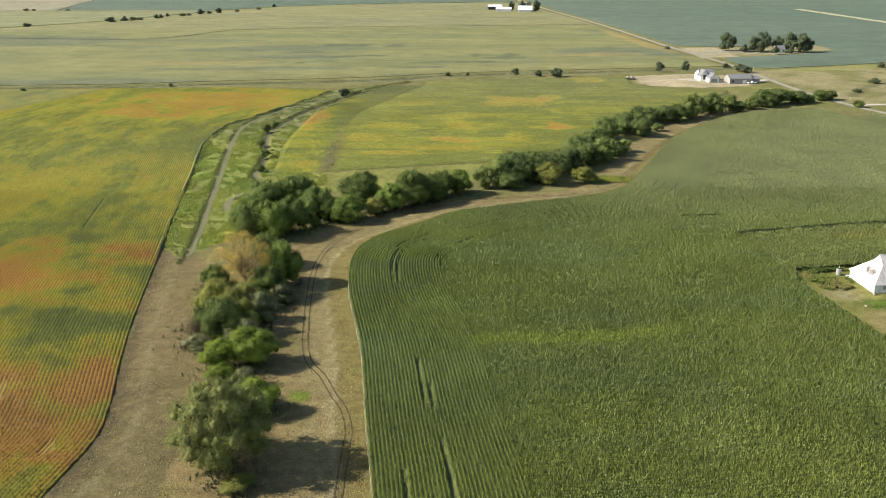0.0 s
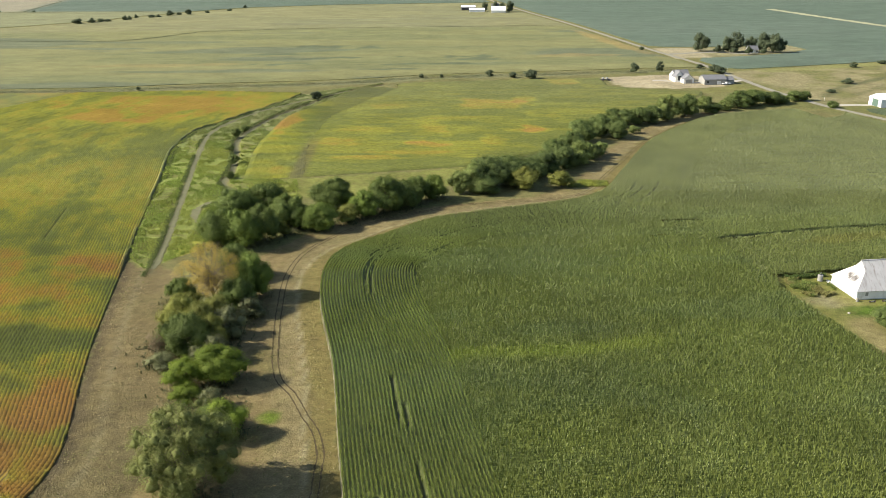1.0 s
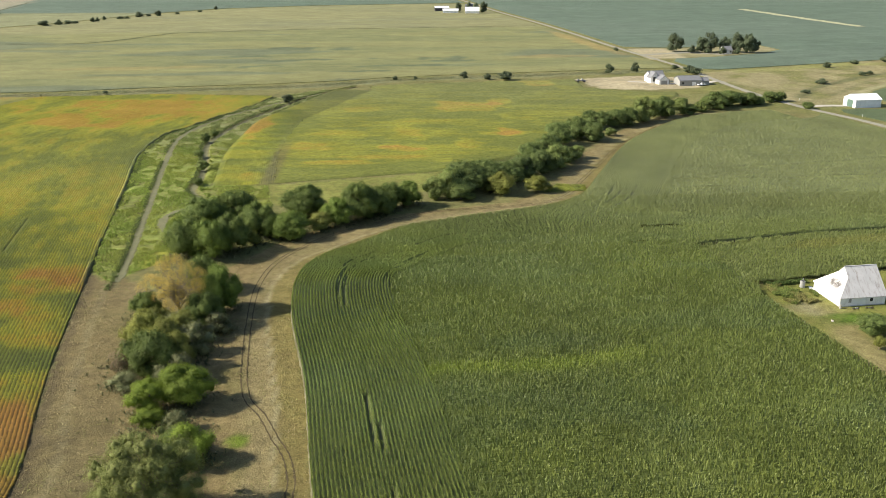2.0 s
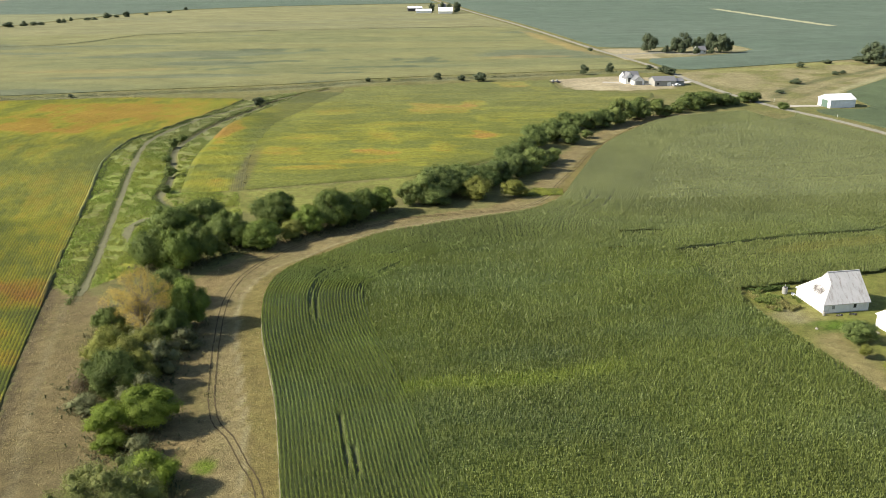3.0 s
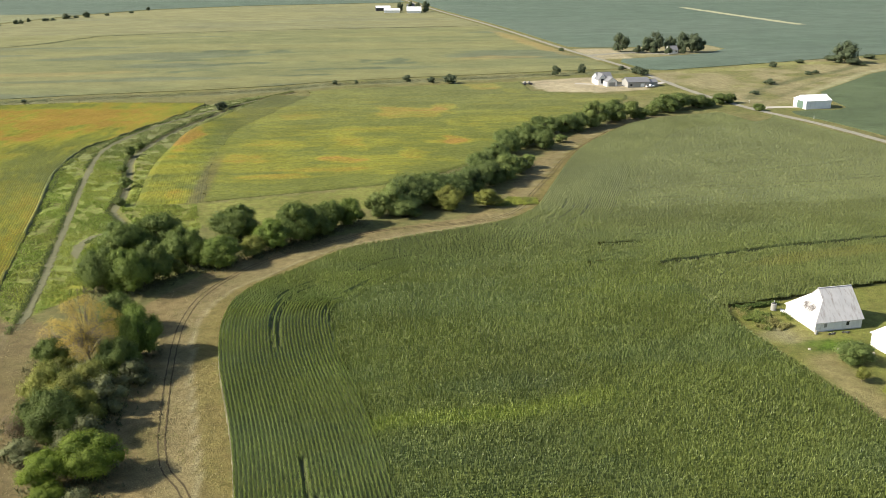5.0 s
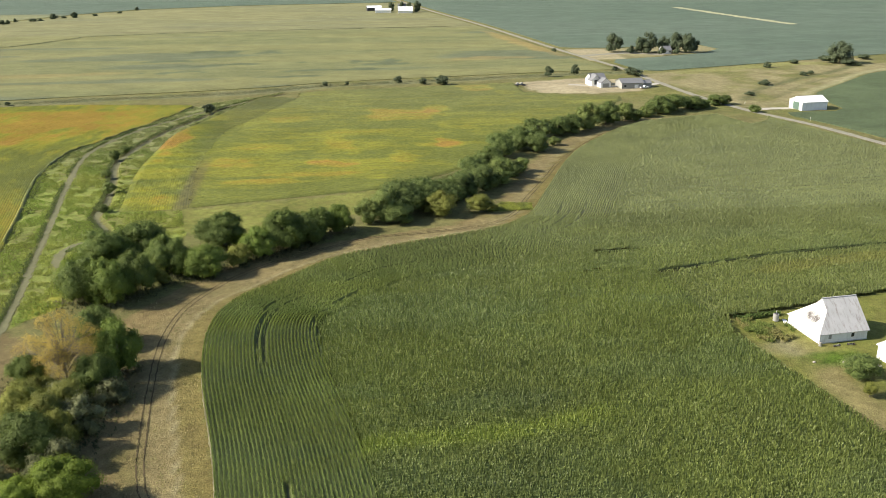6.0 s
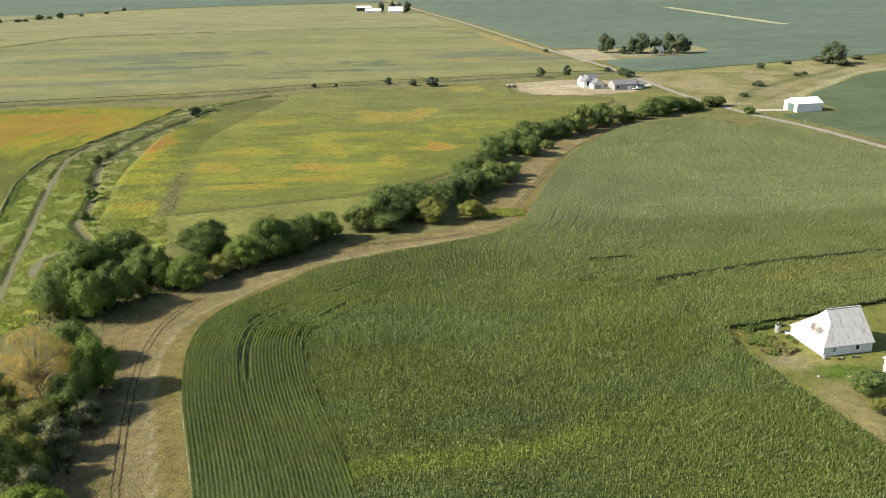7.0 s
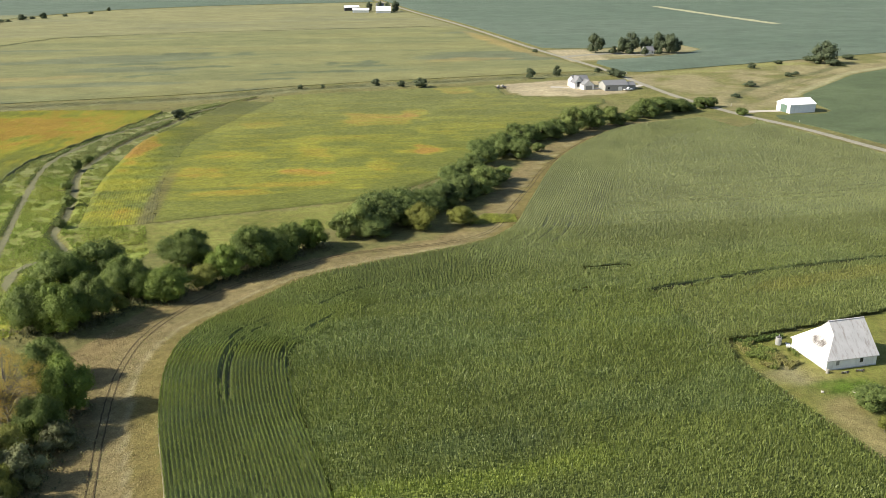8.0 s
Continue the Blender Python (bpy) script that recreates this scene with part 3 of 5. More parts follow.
        tone = np.repeat([(0.08, 0.09, 0.03), (0.06, 0.05, 0.03), (0.06, 0.05, 0.03), (0.065, 0.075, 0.028), (0.09, 0.115, 0.035), (0.10, 0.13, 0.04)], len(strip), axis=0)
        co = np.vstack(rows)
        co[:, 2] += 0.2 * (rng.random(len(co)) - 0.5)
        sheets.append((co, grid_faces(6, len(strip)), tone))
    v, f, t = joined(sheets)
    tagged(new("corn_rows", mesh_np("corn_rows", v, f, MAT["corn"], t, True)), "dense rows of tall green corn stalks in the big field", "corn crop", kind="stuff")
    base, tint = np.vstack(roots), np.vstack(tints)
    base[:, 2] += 0.25 * (rng.random(len(base)) - 0.5)
    head = np.arange(len(base)) < len(roots[0])
    base[:, :2] += (rng.random((len(base), 2)) - 0.5) * np.where(head, 0.12, 0.30)[:, None]
    lean = np.where(head, 0.16, 0.34)
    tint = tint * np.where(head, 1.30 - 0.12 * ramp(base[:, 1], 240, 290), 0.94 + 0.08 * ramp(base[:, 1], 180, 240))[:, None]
    near = base[:, 1] < 225
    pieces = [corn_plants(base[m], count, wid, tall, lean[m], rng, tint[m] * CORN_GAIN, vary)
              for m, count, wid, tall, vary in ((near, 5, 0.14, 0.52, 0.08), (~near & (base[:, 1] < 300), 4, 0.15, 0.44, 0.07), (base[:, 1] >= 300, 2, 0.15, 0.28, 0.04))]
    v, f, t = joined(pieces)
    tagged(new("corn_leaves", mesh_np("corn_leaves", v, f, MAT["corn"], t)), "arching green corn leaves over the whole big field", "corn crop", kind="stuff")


build_corn()


RIPENING = ((0.0, (0.098, 0.124, 0.020)), (0.32, (0.138, 0.166, 0.020)), (0.50, (0.250, 0.258, 0.020)), (0.66, (0.318, 0.248, 0.022)), (0.80, (0.352, 0.212, 0.028)), (1.0, (0.345, 0.165, 0.036)))


def ripe_color(r):
    """Leaf colour from green through yellow to rust."""
    at = [a for a, _ in RIPENING]
    return np.stack([np.interp(r, at, [col[k] for _, col in RIPENING]) for k in range(3)], -1)


def ripeness(x, y):
    """Soybeans on the turn, in ragged patches."""
    big = cloud(x * 0.55, y * 1.2, 38, 3) - 0.5
    mid = cloud(x + 210, y * 1.5 + 77, 12, 4) - 0.5
    fine = cloud(x - 55, y * 1.3 + 31, 3.5, 2) - 0.5
    calm = 1 - 0.3 * ramp(y, 235, 270)
    return 0.49 + calm * (0.55 * big + 0.80 * mid) + 0.26 * fine


BEAN_SPOTS = ((-87, 233, 10, 11, 12, 0.34), (-117, 227, 11, 17, 10, 0.28), (-103, 212, 16, 7, 10, 0.16), (-70, 154, 6, 13, 12, 0.42), (-86, 158, 12, 10, 12, 0.22), (-80, 140, 10, 14, 12, 0.26),
              (-68, 138, 7, 11, 12, 0.30), (-136, 484, 36, 36, 20, 0.32), (-160, 452, 16, 18, 20, 0.22), (-83, 184, 15, 9, 5, -0.24), (-78, 196, 5, 6, 0, 0.14), (-76, 131, 12, 8, 10, 0.16), (-71, 119, 10, 6, 0, -0.10),
              (-101, 176, 5, 16, 10, 0.10), (-130, 330, 50, 40, 0, 0.10), (-118, 262, 26, 12, 10, -0.10), (-88, 252, 8, 12, 0, -0.08), (-106, 440, 8, 26, -15, -0.14))


def build_beans():
    rng = np.random.default_rng(23)
    line = np.vstack([BEAN_EDGE, BEAN_EDGE[-1] + np.arange(1, 150)[:, None] * (BEAN_EDGE[-1] - BEAN_EDGE[-2])])
    nrm = leftward(line, 15)
    offs = np.r_[np.arange(0, 128, 0.40), np.arange(128, 340, 3.0)]
    o, s = np.meshgrid(offs, np.arange(len(line)), indexing="ij")
    x, y = line[s, 0] + nrm[s, 0] * o, line[s, 1] + nrm[s, 1] * o
    ridge = ((np.arange(len(offs)) % 2 == 1) | (offs > 128))[:, None] & np.ones(x.shape, bool)
    z = np.where(ridge, 0.70 + 0.14 * rng.random(x.shape), 0.14 + 0.12 * rng.random(x.shape))
    z *= (0.55 + 0.45 * ramp(o, 0.3, 2.6)) * np.where(o < 1.0, 0.6 + 0.7 * value_noise(x, y, 1.7), 1.0)
    # a taller weedy rim where the field meets the creek bottom
    rim = (o < 1.0) * ramp(y, 222, 240) * ramp(cloud(x, y, 8, 2), 0.25, 0.6)
    z = z * (1 - rim) + rim * (0.2 + 0.7 * value_noise(x, y, 3.0) + 0.25 * rng.random(x.shape))
    z[0] = 0.02
    far = ramp(y, 232, 275)
    r = ripeness(x, y) * (1 - far) + ripeness(x * 1.5, y * 0.55 + 200) * far + 0.07 * (1 - ramp(y, 200, 250)) - 0.09 * ramp(y, 240, 300) * (1 - ramp(y, 400, 450))
    r = r + 0.26 * (cloud(o * 1.0, y * 0.10 + 60, 2.2, 3) - 0.5)
    for cx, cy, rx, ry, turn, much in BEAN_SPOTS:
        r = r + much * oval(x, y, cx, cy, rx, ry, turn, 0.9, 16)
    r = np.minimum(r, 0.90 - 0.32 * ramp(y, 244, 262) * (1 - ramp(y, 400, 440)) - 0.10 * ramp(y, 430, 450))
    t = ripe_color(np.minimum(r, 0.92) + 0.10 * (rng.random(x.shape) - 0.5))
    # saturation drops with distance, a haze put into the leaf colour
    t = blend(t, 0.30 * ramp(y, 200, 450), (0.225, 0.225, 0.070))
    t = blend(t, 0.30 * (1 - ramp(y, 140, 185)), (0.165, 0.120, 0.034))
    t = blend(t, 0.6 * rim, (0.150, 0.165, 0.050))
    bare = (np.abs(o - 26.0) < 0.25) & (y > 258) & (y < 290) | (oval(x, y, -88, 152, 2.4, 4.5) > 0.5) | (oval(x, y, -69, 133, 1.2, 3) > 0.5)
    z[bare] = 0.36
    f = grid_faces(*x.shape)
    ok = inside(x, y, BEAN_AREA) | (o < 0.5) & (y < 518)
    f = f[ok.ravel()[f].all(1)]
    v = np.stack([x + (rng.random(x.shape) - 0.5) * 0.14, y + (rng.random(x.shape) - 0.5) * 0.3, z], -1)
    # valleys darkened in colour like shade between rows; far canopy gets the average
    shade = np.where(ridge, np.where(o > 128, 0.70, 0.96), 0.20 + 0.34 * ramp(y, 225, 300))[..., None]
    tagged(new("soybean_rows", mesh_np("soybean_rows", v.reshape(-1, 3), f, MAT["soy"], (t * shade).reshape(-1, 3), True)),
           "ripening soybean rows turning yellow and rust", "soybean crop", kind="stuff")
    keep = ridge & ok & ~bare & (o < 92) & (y < 300)
    b, bt = v[keep].copy(), t[keep]
    b[:, :2] += (rng.random((len(b), 2)) - 0.5) * (0.12, 0.8)
    b[:, 2] += 0.05 * rng.random(len(b))
    cv, cf, ct = kites(b, 3, 0.24, 0.20, 0.14, rng, bt, 0.4)
    tagged(new("soybean_leaves", mesh_np("soybean_leaves", cv, cf, MAT["soy"], ct)), "loose yellow-green soybean leaves above the rows", "soybean crop", kind="stuff")


build_beans()


def sheet(name, area, step, height, tint_of, material, label, category, jitter=0.1, step_y=None):
    """A crop canopy over an area of the plan: a fine sheet at crop height whose rim falls to the ground."""
    rng = np.random.default_rng(int(abs(area[0][0]) + abs(area[1][1])))
    area = np.asarray(area, float)
    step_y = step_y or step
    xs, ys = np.arange(area[:, 0].min(), area[:, 0].max() + step, step), np.arange(area[:, 1].min(), area[:, 1].max() + step_y, step_y)
    x, y = np.meshgrid(xs, ys, indexing="ij")
    ok = inside(x, y, area)
    f = grid_faces(*x.shape)
    f = f[ok.ravel()[f].all(1)]
    used, f = np.unique(f, return_inverse=True)
    f = f.reshape(-1, 4)
    px, py = x.ravel()[used], y.ravel()[used]
    rim = np.bincount(f.ravel(), minlength=len(used)) < 4
    outline = np.vstack([np.linspace(a, b, max(2, int(np.hypot(*(b - a)) / (step / 3)) + 1))[:-1] for a, b in zip(area, np.roll(area, -1, axis=0))])
    k = far_from(px[rim], py[rim], outline)[1]
    px[rim], py[rim] = outline[k, 0], outline[k, 1]
    t = tint_of(px, py)
    z = height * (1 + jitter * (rng.random(len(px)) - 0.5) * 2)
    z[rim] *= 0.3
    top = np.c_[px, py, z]
    # skirt
    e = np.vstack([f[:, [0, 1]], f[:, [1, 2]], f[:, [2, 3]], f[:, [3, 0]]])
    key = np.sort(e, axis=1)
    _, first, count = np.unique(key, axis=0, return_index=True, return_counts=True)
    e = e[first[count == 1]]
    low = np.full(len(px), -1)
    ids = np.unique(e)
    low[ids] = len(px) + np.arange(len(ids))
    brim, foot = top[ids].copy(), top[ids].copy()
    foot[:, 2] = -0.3
    v = np.vstack([top, brim, foot])
    a, b = low[e[:, 0]], low[e[:, 1]]
    f = np.vstack([f, np.c_[b, a, a + len(ids), b + len(ids)]])
    t = np.vstack([t, t[ids], t[ids] * 0.8])
    return tagged(new(name, mesh_np(name, v, f, material, t, True)), label, category, kind="stuff")


MID_SPOTS = ((41, 478, 15, 13, 0.32), (62, 500, 7, 11, 0.26), (54, 413, 5, 9, 0.36), (46, 411, 9, 6, 0.28), (68, 447, 8, 7, 0.20), (92, 557, 10, 11, 0.34), (105, 541, 8, 9, 0.20),
             (35, 389, 6, 7, 0.22), (8, 409, 8, 18, 0.16), (6, 383, 8, 6, 0.30), (-64, 428, 5, 26, 0.34), (-61, 340, 5, 14, 0.12), (-36, 388, 12, 6, 0.22), (-13, 475, 13, 6, 0.20),
             (-20, 358, 14, 3, 0.18), (-50, 336, 6, 7, 0.14), (-4, 366, 14, 3, 0.16), (20, 440, 22, 7, 0.10), (-26, 416, 12, 5, 0.12), (-22, 363.5, 11, 1.6, -0.2), (62, 385, 12, 14, -0.06))


def tint_mid(x, y):
    r = 0.33 - 0.05 * ramp(x, 0, 50) + 0.75 * (ripeness(x * 0.5 + 400, y * 1.2) - 0.49) + 0.07 * (1 - ramp(x + 0.05 * (y - 330), -52, -46))
    for cx, cy, rx, ry, much in MID_SPOTS:
        r = r + much * oval(x, y, cx, cy, rx * 1.2, ry * 1.2, 0, 1.0, 12)
    streak = value_noise(x * 0.05 + 40, y * 0.55, 1.0) * 0.6 + 0.4 * value_noise(x * 0.03 + 9, y * 0.22, 1.0)
    r = r + 0.13 * (streak - 0.5) * ramp(x, -52, -40)
    c = blend(ripe_color(np.clip(r, 0.20, 0.86)), 0.08 + 0.24 * ramp(x, -56, -40), (0.172, 0.172, 0.075))
    # far end greyed by tint, in place of distance haze
    c = blend(c, 0.35 * ramp(y, 400, 560), (0.178, 0.184, 0.105))
    return blend(c, 0.6 * (1 - ramp(np.abs(x + 45.5), 1.6, 4.0)) * (1 - ramp(y, 375, 410)), (0.135, 0.115, 0.055))


def tint_north(x, y):
    n = cloud(x * 0.5, y * 1.4, 60, 4)
    c = np.empty((*x.shape, 3))
    # blue raised and tone lightened: part of this colour is distance haze
    c[:] = (0.160, 0.168, 0.074)
    c = blend(c, ramp(n, 0.45, 0.62) * 0.8, (0.192, 0.190, 0.080))
    c = blend(c, ramp(cloud(x * 0.35 + 70, y * 1.5, 45, 4), 0.57, 0.70) * 0.75, (0.112, 0.130, 0.080))
    c = blend(c, ramp(y - 0.11 * x, 905, 930) * 0.6, (0.212, 0.204, 0.104))
    for cx, cy, rx, ry in ((44, 680, 16, 9), (-76, 753, 17, 9), (-60, 679, 30, 4), (-101, 702, 15, 5), (-96, 644, 14, 4), (-38, 748, 9, 5), (-12, 618, 16, 3), (9, 644, 26, 3)):
        c = blend(c, oval(x, y, cx, cy, rx * 1.2, ry * 1.5, 4, 1.3, 9) * 0.75, (0.082, 0.102, 0.060))
    c = blend(c, oval(x, y, 170, 790, 10, 110, 8) * 0.6, (0.30, 0.22, 0.08))
    c = blend(c, oval(x, y, 118, 690, 42, 11, 5) * 0.5, (0.27, 0.21, 0.08))
    c = blend(c, oval(x, y, -180, 640, 55, 10, 5) * 0.4, (0.27, 0.21, 0.08))
    return c


def tint_blue(x, y):
    c = np.empty((*x.shape, 3))
    # bluish crop colour with the haze of distance mixed in
    c[:] = (0.096, 0.130, 0.094)
    c = blend(c, ramp(cloud(x * 0.3, y * 1.2, 80, 4), 0.4, 0.7) * 0.6, (0.110, 0.142, 0.106))
    return c


def tint_hazy(x, y):
    c = tint_blue(x, y)
    # broad drifts paled further, again haze put into the colour
    c = blend(c, ramp(cloud(x * 0.15, y, 160, 2), 0.45, 0.6) * 0.7, (0.160, 0.180, 0.128))
    c = blend(c, ramp(-(x + 485 + 0.14 * (y - 1130)), -6, 6) * ramp(y, 1128, 1136) * 0.9, (0.250, 0.228, 0.155))
    return blend(c, (1 - ramp(y, 1135, 1155)) * (1 - ramp(x, -310, -270)) * 0.85, (0.200, 0.204, 0.100))


def tint_dark_green(x, y):
    c = np.empty((*x.shape, 3))
    c[:] = (0.078, 0.104, 0.052)
    return blend(c, ramp(cloud(x, y, 40, 3), 0.4, 0.7) * 0.5, (0.092, 0.118, 0.060))


def along_road(y0, y1, off, n=24):
    ys = np.linspace(y0, y1, n)
    line = ROAD[::-1]
    return np.c_[np.interp(ys, line[:, 1], line[:, 0]) + off, ys]


def build_middle_beans():
    rng = np.random.default_rng(29)
    line = spline([(-65, 327), (-69, 377), (-68, 414), (-65, 451), (-54, 484), (-33, 544)], 1.0)
    nrm = -leftward(line, 15)
    outline = np.vstack([np.linspace(a, b, max(2, int(np.hypot(*(b - a)) / 0.7) + 1))[:-1] for a, b in zip(MID_AREA, np.roll(MID_AREA, -1, axis=0))])
    pieces = []
    offs = np.arange(0, 23.0, 0.42)
    o, s = np.meshgrid(offs, np.arange(len(line)), indexing="ij")
    x, y = line[s, 0] + nrm[s, 0] * o, line[s, 1] + nrm[s, 1] * o
    us, vs = np.arange(-75, 190, 1.1), np.arange(300, 600, 0.42)
    u, v = np.meshgrid(us, vs, indexing="ij")
    far = far_from(u, v + 0.02 * u, line)[0].reshape(u.shape) > 21.6
    for x, y, ridge, ok, low, gain in ((x, y, (np.arange(len(offs)) % 2 == 1)[:, None], True, 0.26, 1.22), (u, v + 0.02 * u, (np.arange(len(vs)) % 2 == 1)[None, :], far, 0.36, 0.90)):
        ok = inside(x, y, MID_AREA) & ok
        rim = (0.5 + 0.5 * value_noise(x, y, 2.0))
        z = np.where(ridge, 0.62 + 0.3 * rng.random(x.shape), low + 0.15 * rng.random(x.shape)) * (0.75 + 0.5 * cloud(x, y, 7))
        # gain evens out each block's light; valleys carry row shade in their colour
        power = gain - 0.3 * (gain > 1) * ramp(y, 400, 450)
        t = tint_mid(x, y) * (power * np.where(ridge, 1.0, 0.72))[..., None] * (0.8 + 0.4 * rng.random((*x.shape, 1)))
        f = grid_faces(*x.shape)
        f = f[ok.ravel()[f].all(1)]
        used, f = np.unique(f, return_inverse=True)
        f = f.reshape(-1, 4)
        edge = np.bincount(f.ravel(), minlength=len(used)) < 4
        co = np.stack([x + (rng.random(x.shape) - 0.5) * 0.2, y + (rng.random(x.shape) - 0.5) * 0.14, z], -1).reshape(-1, 3)[used]
        edge[edge] = far_from(co[edge, 0], co[edge, 1], outline)[0] < 1.4
        co[edge, 2] = 0.05 + 0.4 * rng.random(edge.sum())
        co[:, 2] *= 0.25 + 0.75 * ramp(far_from(co[:, 0], co[:, 1], outline[::3])[0], 0.6, 2.6)
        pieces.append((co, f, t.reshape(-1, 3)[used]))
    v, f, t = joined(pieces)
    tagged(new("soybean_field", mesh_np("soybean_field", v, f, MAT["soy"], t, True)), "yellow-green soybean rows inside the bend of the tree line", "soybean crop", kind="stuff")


build_middle_beans()
north = np.vstack([[(-560, 524), (-266, 541), (-200, 546), (-135, 560), (-69, 570), (-30, 580), (-1, 592), (43, 602), (105, 612), (150, 620), (198, 626)],
                   along_road(640, 1285, -7.5), [(61, 1290), (-105, 1257), (-220, 1203), (-279, 1135), (-362, 989), (-404, 942), (-446, 905), (-560, 830)]])
sheet("soybean_field", north, 4.0, 0.85, tint_north, MAT["field"], "wide pale yellow-green bean field beyond the weedy ditch", "soybean crop", 0.1, 2.5)
west_far = np.vstack([[(-1300, 700), (-560, 842), (-450, 918), (-406, 956), (-366, 1003), (-284, 1149), (-224, 1218), (-106, 1272), (55, 1304)], along_road(1310, 1690, -7.5, 8), [(-1300, 1700)]])
sheet("bean_field", west_far, 14.0, 0.8, tint_hazy, MAT["field"], "far grey-green bean fields near the skyline", "soybean crop", 0.05, 9.0)
east_far = np.vstack([along_road(616, 676, 8.0, 5), [(225, 678), (258, 688), (294, 704), (319, 729), (315, 760), (240, 748)], along_road(752, 1690, 8.0, 34),
                      [(1500, 1700), (1500, 1010), (700, 760), (470, 692), (400, 672), (330, 648), (216, 613)]])
sheet("bean_field", east_far, 8.0, 0.85, tint_blue, MAT["field"], "broad blue-green bean field east of the gravel road", "soybean crop", 0.05)
shed_field = np.vstack([along_road(300, 462, 9.0, 12), [(246, 463), (264, 463), (272, 470), (276, 500), (283, 517), (357, 584), (410, 613), (480, 650), (900, 700), (900, 300)]])
sheet("bean_field", shed_field, 5.0, 0.85, tint_dark_green, MAT["field"], "dark green bean field behind the white machine shed", "soybean crop", 0.06)
ribbon("grass_strip", spline([(452, 1160), (459, 1100), (470, 1010), (484, 915)], 6.0), 12.0, 0.97, MAT["dry_grass"], "pale dry grass waterway through the blue-green field", "grass strip", 2.5)
for line in ([(-560, 800), (-398, 806), (-268, 800), (-215, 868), (-202, 884), (-105, 913), (20, 928), (151, 943)], [(-700, 1105), (-560, 1128), (-483, 1127), (-330, 1146)], [(-481, 1132), (-492, 1200), (-512, 1345)]):
    ribbon("field_edge", spline(line, 4.0), 2.2, 1.05, MAT["dark_grass"], "thin dark grass line between two bean fields", "field edge", 1.6)

# ---- trees ----


def tube(points, radii, sides=6):
    """A tapered limb along points."""
    p = np.asarray(points, float)
    rings = []
    for i, (c, r) in enumerate(zip(p, radii)):
        d = p[min(i + 1, len(p) - 1)] - p[max(i - 1, 0)]
        d /= np.linalg.norm(d) + 1e-9
        a = np.cross(d, (0.3, 0.9, 0.1))
        a /= np.linalg.norm(a)
        b = np.cross(d, a)
        ang = np.linspace(0, 2 * np.pi, sides, endpoint=False)
        rings.append(c + r * (np.cos(ang)[:, None] * a + np.sin(ang)[:, None] * b))
    v = np.vstack(rings)
    i = np.arange(len(p) * sides).reshape(len(p), sides)
    f = np.c_[i[:-1].ravel(), np.roll(i, -1, axis=1)[:-1].ravel(), np.roll(i, -1, axis=1)[1:].ravel(), i[1:].ravel()]
    return v, f


